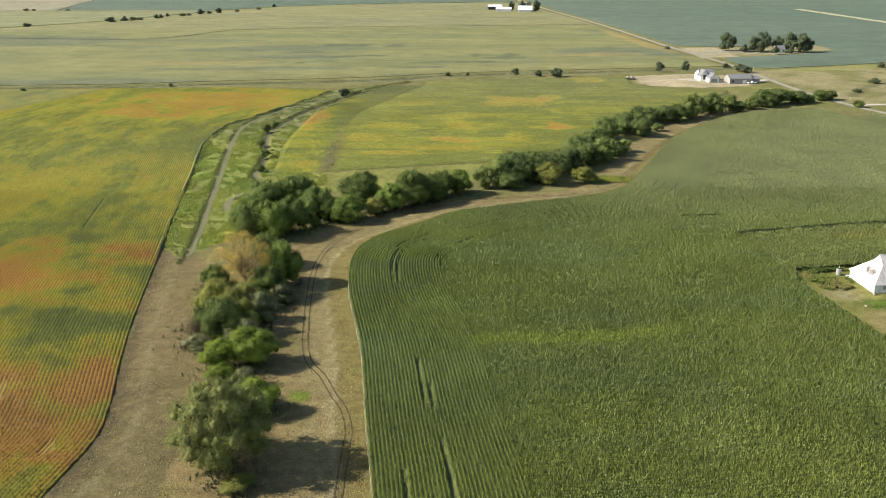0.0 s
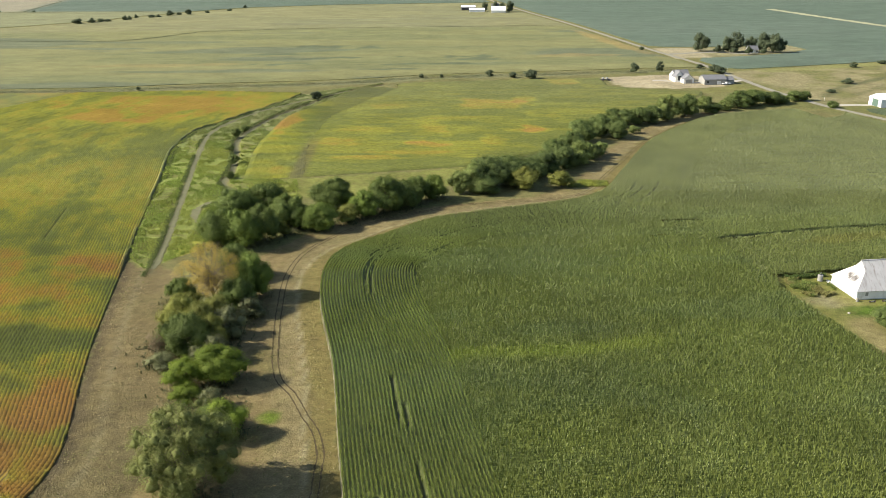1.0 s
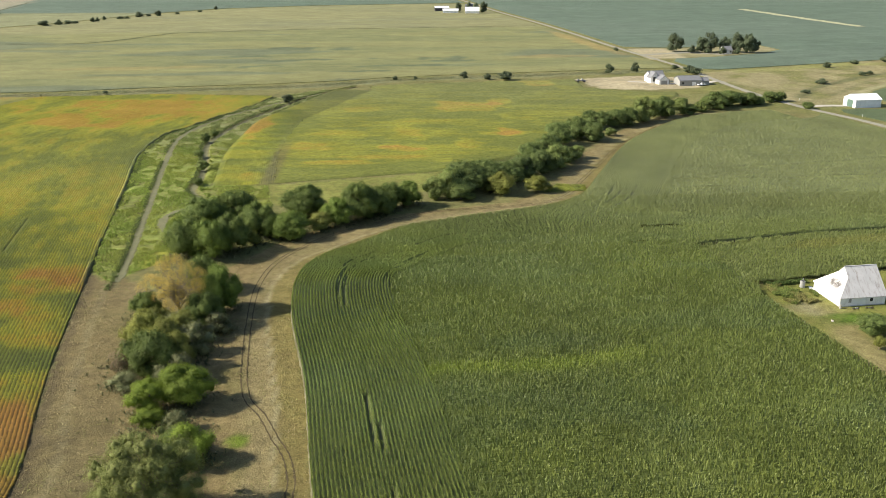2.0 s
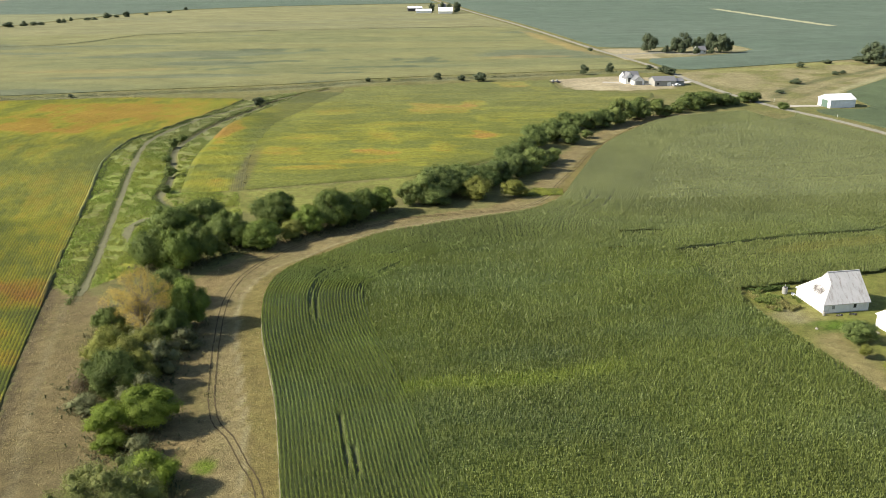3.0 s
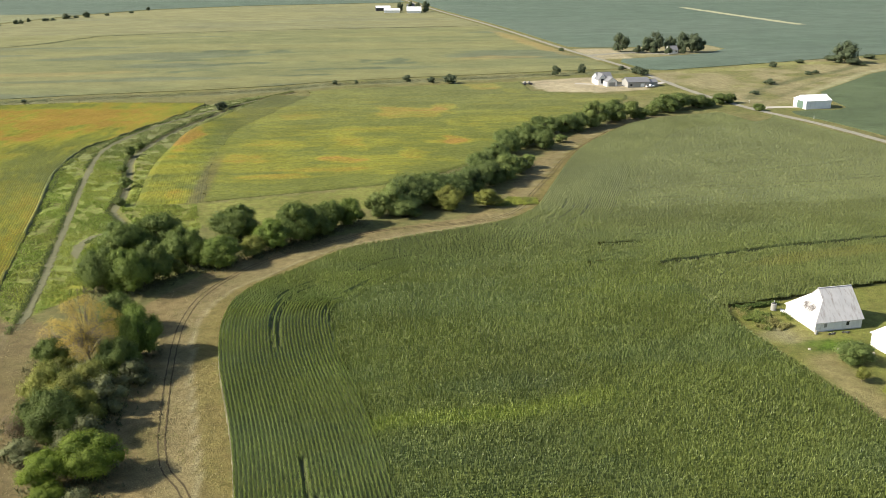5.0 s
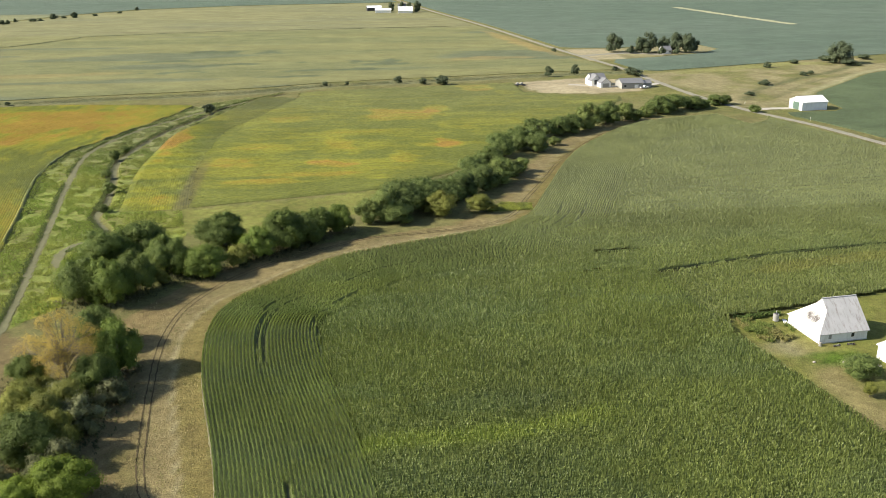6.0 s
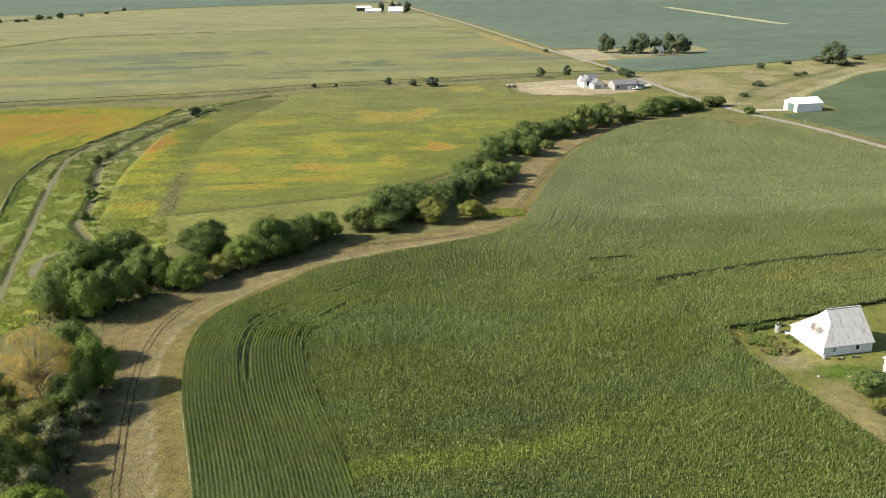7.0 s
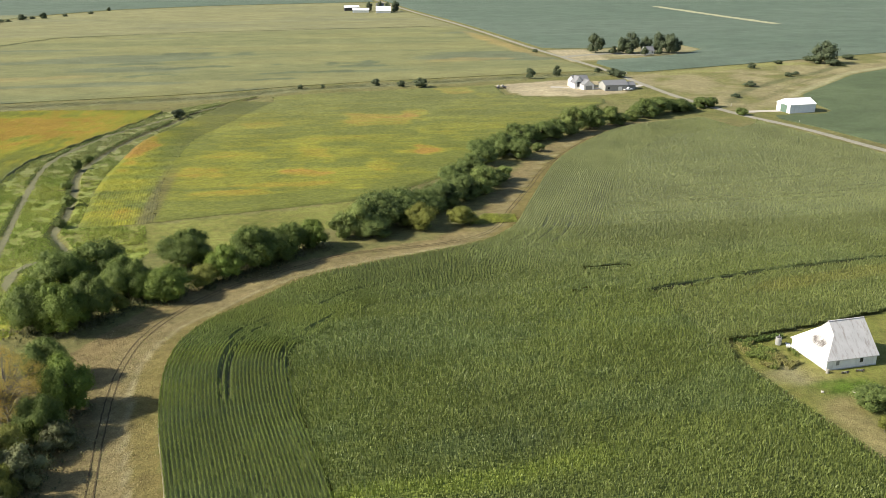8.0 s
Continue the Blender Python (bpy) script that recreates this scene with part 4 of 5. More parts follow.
def tree_model(name, label, category, seed, h, w, leaf, bark="bark", lobes=26, per_lobe=170, size=0.34, low=0.10, openness=0.0, core=0.60, spread=1.0):
    """One tree: trunk with limbs, and a crown of lobes covered in small leaves."""
    rng = np.random.default_rng(seed)
    ob = thing(name, Matrix(), label, category)
    cz, az = h * (low + 1) / 2, h * (1 - low) / 2
    centres, radii = [], []
    while len(centres) < lobes:
        q = rng.normal(size=3)
        q *= spread * (0.15 + 0.37 * rng.random() ** 0.5) / np.linalg.norm(q)
        c = np.array([q[0] * w, q[1] * w, cz + q[2] * 1.75 * az])
        taper = 1 - 0.45 * max(0, (c[2] - cz) / az)
        c[:2] *= taper
        r = w * (0.165 + 0.09 * rng.random()) / spread * (30 / (lobes + 8)) ** 0.33 * (0.8 if c[2] > cz + 0.5 * az else 1)
        if c[2] + r > h:
            c[2] = h - r * (0.8 + 0.3 * rng.random())
        if c[2] - 0.8 * r < h * low * 0.6:
            c[2] = h * low * 0.6 + 0.8 * r
        centres.append(c), radii.append(r)
    centres, radii = np.array(centres), np.array(radii)
    # wood
    wood = []
    trunk_top = np.array([rng.normal() * 0.03 * w, rng.normal() * 0.03 * w, h * 0.62])
    pts = [np.array([0, 0, -0.2]), np.array([0.01 * w, 0, h * 0.2]), trunk_top * (0.6, 0.6, 0.62), trunk_top]
    wood.append(tube(pts, [0.018 * h + 0.05, 0.014 * h, 0.010 * h, 0.004 * h], 8))
    for c, r in zip(np.vstack([centres, centres * (1, 1, 0.9)]) if not core else centres, np.r_[radii, radii]):
        k = rng.uniform(0.18, 0.55)
        a = np.array([0, 0, h * k * 0.9])
        m = a + (c - a) * 0.5 + (0, 0, 0.06 * h)
        wood.append(tube([a, m, c, c + (c - m) * 0.35], [0.006 * h, 0.004 * h, 0.002 * h, 0.001 * h], 5))
    v, f, _ = joined([(a, b, np.zeros((len(a), 3))) for a, b in wood])
    part("trunk", mesh_np("trunk", v, f, MAT[bark], None, True), ob, "bare branching trunk")
    # leaves
    corners = []
    for i, (c, r) in enumerate(zip(centres, radii)):
        n = int(per_lobe * (r / (0.18 * w)) ** 2 * (1 - openness))
        d = rng.normal(size=(n, 3))
        d /= np.linalg.norm(d, axis=1)[:, None]
        d = d[d[:, 2] > -0.45]
        p = c + d * r * (0.66 + 0.52 * rng.random((len(d), 1))) * (1 + 0.26 * np.sin(4 * d[:, :1] + i) * np.cos(5 * d[:, 1:2] + 2 * i))
        gap = np.linalg.norm(p[:, None] - centres[None], axis=2) / radii[None]
        gap[:, i] = 9
        keep = (gap.min(1) > 0.72) & (p[:, 2] > 0.15)
        p, d = p[keep], d[keep]
        whole = (p - (0, 0, cz - 0.25 * az)) / (w / 2, w / 2, az)
        whole /= np.linalg.norm(whole, axis=1)[:, None]
        nrm = 0.55 * d + 0.60 * whole + rng.normal(size=d.shape) * 0.42
        nrm /= np.linalg.norm(nrm, axis=1)[:, None]
        s = np.cross(nrm, rng.normal(size=nrm.shape))
        s /= np.linalg.norm(s, axis=1)[:, None]
        q = np.cross(nrm, s)
        k = size * (0.6 + 0.8 * rng.random((len(p), 1)))
        corners.append(np.stack([p - s * k * 0.6, p + q * k * 0.42 + nrm * k * 0.1, p + s * k * 0.7 - nrm * k * 0.15, p - q * k * 0.42], 1).reshape(-1, 3))
    v = np.vstack(corners)
    f = np.arange(len(v)).reshape(-1, 4)
    if core:
        # each bough is a dense lumpy clump under its outer leaves
        lon, lat = np.meshgrid(np.linspace(0, 2 * np.pi, 10), np.linspace(-1.5, 1.5, 7), indexing="ij")
        ball = np.stack([np.cos(lat) * np.cos(lon), np.cos(lat) * np.sin(lon), np.sin(lat)], -1)
        clumps = [(v, f, np.zeros((len(v), 3)))]
        for c, r in zip(centres, radii):
            bump = 1 + 0.7 * (rng.random((10, 7, 1)) - 0.5)
            bump[-1] = bump[0]
            bump[:, [0, -1]] = bump[:1, [0, -1]]
            clumps.append(((c + ball * bump * r * core).reshape(-1, 3), grid_faces(10, 7), np.zeros((70, 3))))
        v, f, _ = joined(clumps)
    part("crown", mesh_np("crown", v, f, MAT[leaf], None, True), ob)
    ob["size"] = (h, w)
    return ob


DARK_TREE, MID_TREE = "dense dark green broadleaf tree in the creek-side tree line", "rounded mid-green broadleaf tree in the tree line"
MODELS = {
    "dark": [tree_model("tree", DARK_TREE, "tree", s, 10, 10, "leaf_dark", lobes=n, per_lobe=800, size=0.23, low=0.02) for s, n in ((1, 44), (2, 36), (3, 50))],
    "bend": [tree_model("tree", DARK_TREE, "tree", s, 10, 10, "leaf_dark", lobes=n, per_lobe=800, size=0.23, low=0.02) for s, n in ((31, 46), (32, 36), (33, 52))],
    "fresh": [tree_model("tree", MID_TREE, "tree", s, 10, 10, "leaf_fresh", lobes=n, per_lobe=800, size=0.23, low=0.02) for s, n in ((41, 42), (42, 34))],
    "row": [tree_model("tree", DARK_TREE, "tree", s, 10, 10, "leaf_row", lobes=n, per_lobe=360, size=0.33, low=0.0) for s, n in ((21, 36), (22, 30), (23, 42))],
    "row_mid": [tree_model("tree", MID_TREE, "tree", s, 10, 10, "leaf_mid", lobes=n, per_lobe=360, size=0.33, low=0.0) for s, n in ((24, 34), (25, 28))],
    "bright": [tree_model("tree", "fresh bright green young broadleaf tree", "tree", s, 10, 8, "leaf_bright", lobes=32, per_lobe=900, size=0.18, low=0.03) for s in (6, 7)],
    "lime": [tree_model("tree", "yellow-green bushy young tree beside the meadow", "tree", s, 8, 7, "leaf_lime", lobes=26, per_lobe=700, size=0.18, low=0.03) for s in (8, 9)],
    "olive": [tree_model("tree", "large olive-green cottonwood with a loose crown", "tree", 10, 19, 17, "leaf_olive", lobes=130, per_lobe=2000, size=0.17, low=0.03, core=0.48, spread=1.12)],
    "autumn": [tree_model("tree", "tall half-bare tree with thin golden autumn leaves", "tree", 11, 17, 13, "leaf_autumn", "bark_pale", 64, 1250, 0.14, 0.22, 0.0, 0.0, 1.28)],
    "grey": [tree_model("shrub", "grey-green weedy shrub in the undergrowth", "shrub", s, 6, 6, "leaf_grey", "bark_pale", 20, 260, 0.19, 0.0, 0.1) for s in (12, 13)],
    "brown": [tree_model("shrub", "dried brown shrub at the meadow's edge", "shrub", 14, 4, 4, "leaf_brown", "bark_pale", 14, 300, 0.14, 0.0, 0.2, 0.0)],
    "small": [tree_model("tree", "small yellow-green young tree in the farmyard grass", "tree", 19, 4, 3, "leaf_lime", lobes=18, per_lobe=260, size=0.13, low=0.25)],
    "far": [tree_model("tree", "small round dark green tree standing among the fields", "tree", s, 10, 10, "leaf_far", lobes=20, per_lobe=110, size=0.55, low=0.02) for s in (15, 16)],
    "far_mid": [tree_model("tree", "small grey-green tree standing among the fields", "tree", s, 10, 10, "leaf_far", lobes=20, per_lobe=110, size=0.55, low=0.02) for s in (17, 18)],
}
USED = set()


def plant(rows, group, back=0.0, slim=1.0, tall=1.0):
    """Trees from rows of kind, x, y, height and width."""
    for i, (kind, x, y, h, w) in enumerate(rows):
        y, h, w = y + back * w, tall * h - 0.1 * back / 0.33 * w, w * (1 - 0.15 * back) * slim
        models = MODELS[kind]
        model = models[(i * 7 + int(abs(x))) % len(models)]
        mh, mw = model["size"]
        m = pose(x, y, -0.05, 0, 0, (x * 37 + y * 11) % 360) @ Matrix.Diagonal((w / mw, w / mw, h / mh, 1))
        if model.name in USED:
            ob = copy_thing(model, m @ Matrix.Diagonal([1 / s for s in model.scale] + [1]))
        else:
            USED.add(model.name)
            model.matrix_basis = m
            ob = model
        tagged(ob, group=group)
    bpy.context.view_layer.update()


NEAR_STAND = [
    ("olive", -37, 124, 18, 15.4), ("bright", -35.5, 144, 7.5, 8), ("bright", -39.8, 163.5, 9.6, 9.4), ("bright", -46.3, 161.5, 8, 7.4), ("bright", -45, 157, 4.6, 5.2),
    ("dark", -50, 176, 10.2, 10.4), ("lime", -54, 189, 10, 8), ("lime", -44.5, 181, 9, 5.4), ("lime", -48, 186, 9.5, 7), ("grey", -43, 186, 8, 7.8), ("brown", -56, 180, 5.2, 5), ("grey", -53.5, 172, 4, 6),
    ("autumn", -50, 203, 17, 11.8), ("grey", -49, 196, 6.5, 6.2), ("lime", -53, 197, 7, 6), ("grey", -45, 201, 7, 6), ("dark", -43, 200, 9.5, 8), ("lime", -47, 193, 8, 7.5), ("lime", -55, 196, 6.5, 6), ("fresh", -41, 209, 12.5, 9), ("dark", -48, 222, 10.5, 9), ("dark", -58, 206, 7.2, 6.4), ("grey", -40, 197, 6, 6.8),
    ("grey", -43, 174, 7, 6.1), ("grey", -46, 173, 5, 5.4), ("dark", -38, 146, 5.4, 6.4), ("lime", -33.5, 120, 3, 5), ("grey", -39.5, 155.5, 4.6, 4.4),
]
BEND_STAND = [
    ("bend", -58, 248, 12.5, 12), ("fresh", -51, 246, 12.5, 11.5), ("bend", -46, 252, 12, 11), ("bend", -57, 270, 12.5, 15), ("bend", -49, 275, 12.5, 16),
    ("bend", -40, 265, 11.5, 12), ("grey", -56, 254, 4, 8), ("bright", -62, 261, 9, 8.5), ("bend", -28, 284, 11.5, 14), ("fresh", -30, 262, 9.5, 12),
    ("lime", -22, 270, 7, 8), ("fresh", -17, 275, 10, 10), ("bend", -11, 280, 13, 13.5), ("bend", -6, 285, 11, 13), ("bend", 0, 290, 10.5, 10.5),
    ("fresh", 6, 295, 9.5, 9.5), ("lime", -40.5, 259, 5, 4.3), ("fresh", -35, 264, 8, 8),
]
KNEE_STAND = [
    ("row_mid", 20, 304, 12, 11.5), ("row", 27, 311, 12.5, 14.5), ("row", 35, 317, 11.5, 14.5), ("row", 43, 322, 9.5, 12), ("row", 24, 302, 7.5, 10.5),
    ("lime", 38, 308, 9, 9.8), ("lime", 52, 310, 7, 7.8), ("row", 49, 328, 10.5, 11.5), ("row", 57, 336, 11, 12), ("row_mid", 65, 344, 10.5, 10),
    ("row", 70, 353, 8, 9.2), ("row_mid", 76, 360, 6.3, 6), ("row", 55, 346, 11, 10.2), ("row", 65, 363, 10, 11.5), ("row_mid", 15, 303, 9, 8),
]
LINE_STAND = [
    ("row", 73, 383, 10.5, 12.5), ("row", 83, 395, 10, 12.9), ("row", 90, 391, 9, 10), ("row_mid", 100, 403, 4, 5.3), ("row", 97, 418, 9.2, 13.5),
    ("row", 107, 421, 9, 11), ("row", 114, 425, 8.6, 11.5), ("row_mid", 125, 432, 12.5, 13), ("row", 136, 442, 11, 12.9), ("row_mid", 148, 450, 9, 10),
    ("row", 153, 450, 6.2, 7.6), ("row_mid", 161, 458, 5.8, 9), ("row", 171, 464, 9.3, 12), ("row", 180, 470, 9.4, 13.5), ("row", 192, 476, 7.7, 12.3),
    ("row", 200, 479, 5.2, 8), ("row", 210, 485, 6.3, 8.7), ("row", 215.5, 487, 5.6, 7), ("row", 221, 464, 4.2, 5.5),
]
YARD_TREES = [
    ("far", 48, 586, 4.6, 4.8), ("far", 73, 577, 5.6, 8), ("far", 62, 580, 3.8, 4.4), ("far", 3, 580, 3, 3), ("far", 16, 580, 2.7, 2.2),
    ("far", -56, 501, 4.8, 5.5), ("far", 146, 600, 6.8, 5.3), ("far_mid", 165, 606, 7.2, 5), ("far", 197, 620, 3.1, 4.7), ("far", 201, 603, 4.9, 6.9), ("far", 203, 595, 4.5, 7),
]
GROVE_TREES = [
    ("far", 228, 719, 14.5, 12), ("far_mid", 239, 711, 6.5, 5.5), ("far", 247, 713, 12, 8), ("far_mid", 255, 715, 16.5, 11), ("far", 252, 709, 9, 7), ("far_mid", 268, 718, 12, 9),
    ("far", 283, 709, 14.5, 12), ("far", 276, 712, 15.5, 9), ("far", 290, 711, 11, 8), ("far_mid", 258.5, 696, 7, 5), ("far_mid", 272, 701, 6, 4.5),
]
PASTURE_TREES = [
    ("far_mid", 369, 638, 15.6, 15.5), ("far", 363, 639, 5.9, 9.5), ("far", 368, 626, 4.6, 9.3), ("far_mid", 364, 651, 4, 6), ("far_mid", 268, 550, 3.6, 6.5),
    ("far_mid", 312, 584, 2.7, 4.7), ("far_mid", 319, 588, 2.6, 3.9), ("far", 335, 640, 2.8, 6), ("far_mid", 306, 622, 4.2, 4.9), ("far_mid", 373, 623, 2.7, 5.9),
    ("far", 398, 655, 3.7, 8), ("far_mid", 242, 516, 2.2, 4.7),
]
FARM_TREES = [("far", 86, 1136, 12.3, 6.7), ("far", 98, 1134, 12.9, 6.7), ("far", 107, 1128, 12.2, 6), ("far", 117, 1131, 13.6, 8)]
DITCH_SHRUBS = [
    ("far", -424, 921, 4.4, 7.5), ("far", -359, 977, 6.0, 9.5), ("far_mid", -348, 988, 6.2, 7.0), ("far", -341, 995, 4.6, 7.5), ("far_mid", -335, 1002, 3.6, 6.0), ("far", -323, 1021, 5.6, 4.6),
    ("far_mid", -320, 1027, 5.2, 5.0), ("far", -318, 1046, 4.8, 3.6), ("far", -303, 1054, 3.8, 6.6), ("far_mid", -297, 1061, 3.6, 6.0), ("far", -289, 1082, 6.8, 8.0), ("far", -281, 1090, 3.6, 5.6),
    ("far", -271, 1097, 7.0, 6.8), ("far_mid", -254, 1120, 3.6, 4.6), ("far", -234, 1152, 3.6, 5.6), ("far", -222, 1196, 5.0, 4.2), ("row_mid", -82, 403, 4, 4.2), ("row_mid", -80, 413, 3.4, 3.6), ("row_mid", -79, 374, 3, 3.6), ("row_mid", -73, 352, 4, 4.6),
    ("row_mid", -70, 328, 3, 3.4), ("far", -246, 517, 2.3, 2.7), ("far", -166, 538, 1.8, 2.8), ("far", 182, 727, 3.1, 3.7), ("far", -522, 1137, 3.4, 6), ("far_mid", -512, 1137, 2.8, 4.5), ("far_mid", -470, 1137, 3, 5),
]
BARN_SHRUBS = [("row", 109, 190, 4.6, 6.8), ("small", 105.6, 181.6, 3.4, 2.5), ("small", 107.4, 174.5, 3.8, 3.2)]
plant(NEAR_STAND, "trees along the dry creek", 0.33, 1.03)
plant(BEND_STAND, "trees along the dry creek", 0.33, 0.96)
plant(KNEE_STAND, "trees along the dry creek", 0.33, 1.02)
plant(LINE_STAND, "trees along the dry creek", 0.38, 1.0, 1.12)
plant(YARD_TREES, "scattered trees by ditch and yard")
plant(GROVE_TREES, "farmstead grove")
plant(PASTURE_TREES, "pasture trees")
plant(FARM_TREES, "far farm trees")
plant(DITCH_SHRUBS, "ditch shrubs")
plant(BARN_SHRUBS, "farmyard shrubs")
for models in MODELS.values():
    for model in models:
        if model.name not in USED:
            for piece in list(model.children) + [model]:
                bpy.data.objects.remove(piece)

# ---- weeds and grass tufts ----


def tufts(name, x, y, count, lng, wid, rise, tint, label, seed=3):
    rng = np.random.default_rng(seed)
    base = np.c_[x, y, np.full(len(x), 0.05)]
    v, f, t = kites(base, count, lng, wid, np.repeat(rise, count) if np.ndim(rise) else rise, rng, tint, 0.3)
    tagged(new(name, mesh_np(name, v, f, MAT["weeds"], t)), label, "weeds", kind="stuff")


def scatter(area, number, seed):
    rng = np.random.default_rng(seed)
    area = np.asarray(area)
    x = rng.uniform(area[:, 0].min(), area[:, 0].max(), number)
    y = rng.uniform(area[:, 1].min(), area[:, 1].max(), number)
    ok = inside(x, y, area)
    return x[ok], y[ok]


wet_area = np.vstack([BEAN_EDGE[152:], [(-40, 545)], MID_AREA[:220:4][::-1], [(-65, 327), (-45, 326), (-40, 300), (-60, 252), (-74, 232)]])
x, y = scatter(wet_area, 95000, 31)
clump = cloud(x, y, 3.6, 3)
ok = (clump > 0.40) & (far_from(x, y, LANE)[0] > 1.4) & (np.minimum(far_from(x, y, CREEK)[0], far_from(x, y, CREEK_LOOP)[0]) > 2.0)
x, y, clump = x[ok], y[ok], clump[ok]
tint = blend(np.tile((0.205, 0.270, 0.048), (len(x), 1)), ramp(cloud(x, y, 14), 0.42, 0.62), (0.262, 0.298, 0.058))
tint = blend(tint, ramp(y, 360, 460) * 0.7, (0.195, 0.215, 0.095))
tufts("meadow_weeds", x, y, 3, 0.36, 0.22, 0.22 + 0.8 * (clump - 0.40), tint, "lush green weeds on the creek bottom", 32)
for line, side, off, seed in ((LANE, 1, 1.5, 51), (CREEK, 1, 1.9, 52), (CREEK_LOOP, 1, 1.7, 53), (BEAN_EDGE[240:], -1, 1.6, 54)):
    rng = np.random.default_rng(seed)
    n = len(line) * (14 if seed != 54 else 10)
    k = rng.integers(0, len(line), n)
    x, y = (line[k] + side * leftward(line, 3)[k] * (off + 0.35 * rng.normal(size=n))[:, None] + rng.normal(0, 0.3, (n, 2))).T
    ok = (cloud(x, y, 6, 2) > 0.40) & (y > 226)
    x, y = x[ok], y[ok]
    tufts("bank_weeds", x, y, 2, 0.4, 0.2, 0.42, np.tile((0.120, 0.150, 0.046), (len(x), 1)), "dark rank weeds along the lane and creek banks", seed)
x, y = scatter(MEADOW_STRIP, 95000, 33)
ok = cloud(x, y, 4, 3) > 0.46
x, y = x[ok], y[ok]
tufts("dry_grass", x, y, 2, 0.34, 0.15, 0.20, blend(blend(np.tile((0.225, 0.185, 0.085), (len(x), 1)), ramp(cloud(x + 9, y, 12), 0.42, 0.6), (0.17, 0.17, 0.055)), ramp(cloud(x, y + 40, 3), 0.55, 0.75), (0.30, 0.25, 0.13)), "dry tan grass tufts on the mown strip", 34)
rng = np.random.default_rng(35)
k = rng.integers(0, len(DITCH), 6000)
off = rng.normal(1.5, 2.6, 6000)
x, y = (DITCH[k] + leftward(DITCH, 2)[k] * off[:, None] + rng.normal(0, 1, (6000, 2))).T
tufts("ditch_weeds", x, y, 2, 0.6, 0.35, 0.32, blend(np.tile((0.150, 0.165, 0.080), (len(x), 1)), ramp(cloud(x, y, 20), 0.45, 0.7), (0.175, 0.17, 0.085)), "dark rank weeds along the field ditch", 36)
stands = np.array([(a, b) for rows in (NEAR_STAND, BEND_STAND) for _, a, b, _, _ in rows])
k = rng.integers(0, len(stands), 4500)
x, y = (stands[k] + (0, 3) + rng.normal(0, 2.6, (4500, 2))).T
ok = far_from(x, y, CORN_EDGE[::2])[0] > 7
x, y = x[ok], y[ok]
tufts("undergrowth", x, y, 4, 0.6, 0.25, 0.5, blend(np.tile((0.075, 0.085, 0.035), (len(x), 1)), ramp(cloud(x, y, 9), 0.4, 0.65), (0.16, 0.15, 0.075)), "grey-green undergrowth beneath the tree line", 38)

x, y = scatter([(54, 312.5), (69, 312.5), (70.5, 320), (60, 322)], 1500, 45)
tufts("meadow_weeds", x, y, 3, 0.4, 0.2, 0.4, blend(np.tile((0.24, 0.27, 0.05), (len(x), 1)), ramp(cloud(x, y, 4), 0.5, 0.7), (0.17, 0.20, 0.05)), "yellow-green weeds in the elbow of the corn", 46)

# ---- buildings ----


def poly_mesh(name, verts, faces, material, bevel=0.0):
    bm = bmesh.new()
    vs = [bm.verts.new(v) for v in verts]
    for f in faces:
        bm.faces.new([vs[i] for i in f])
    bmesh.ops.recalc_face_normals(bm, faces=bm.faces)
    if bevel:
        bmesh.ops.bevel(bm, geom=list(bm.edges), offset=bevel, segments=1, affect="EDGES")
    me = bpy.data.meshes.new(name)
    bm.to_mesh(me)
    bm.free()
    me.materials.append(material)
    return me


def box_mesh(name, x0, x1, y0, y1, z0, z1, material, bevel=0.0):
    v = [(x, y, z) for x in (x0, x1) for y in (y0, y1) for z in (z0, z1)]
    return poly_mesh(name, v, [(0, 1, 3, 2), (4, 6, 7, 5), (0, 4, 5, 1), (2, 3, 7, 6), (0, 2, 6, 4), (1, 5, 7, 3)], material, bevel)


def slab_mesh(name, corners, thick, material):
    """A flat plate of the given corners, thickened straight down."""
    n = len(corners)
    v = list(corners) + [(x, y, z - thick) for x, y, z in corners]
    f = [tuple(range(n)), tuple(range(2 * n - 1, n - 1, -1))] + [(i, (i + 1) % n, n + (i + 1) % n, n + i) for i in range(n)]
    return poly_mesh(name, v, f, material)


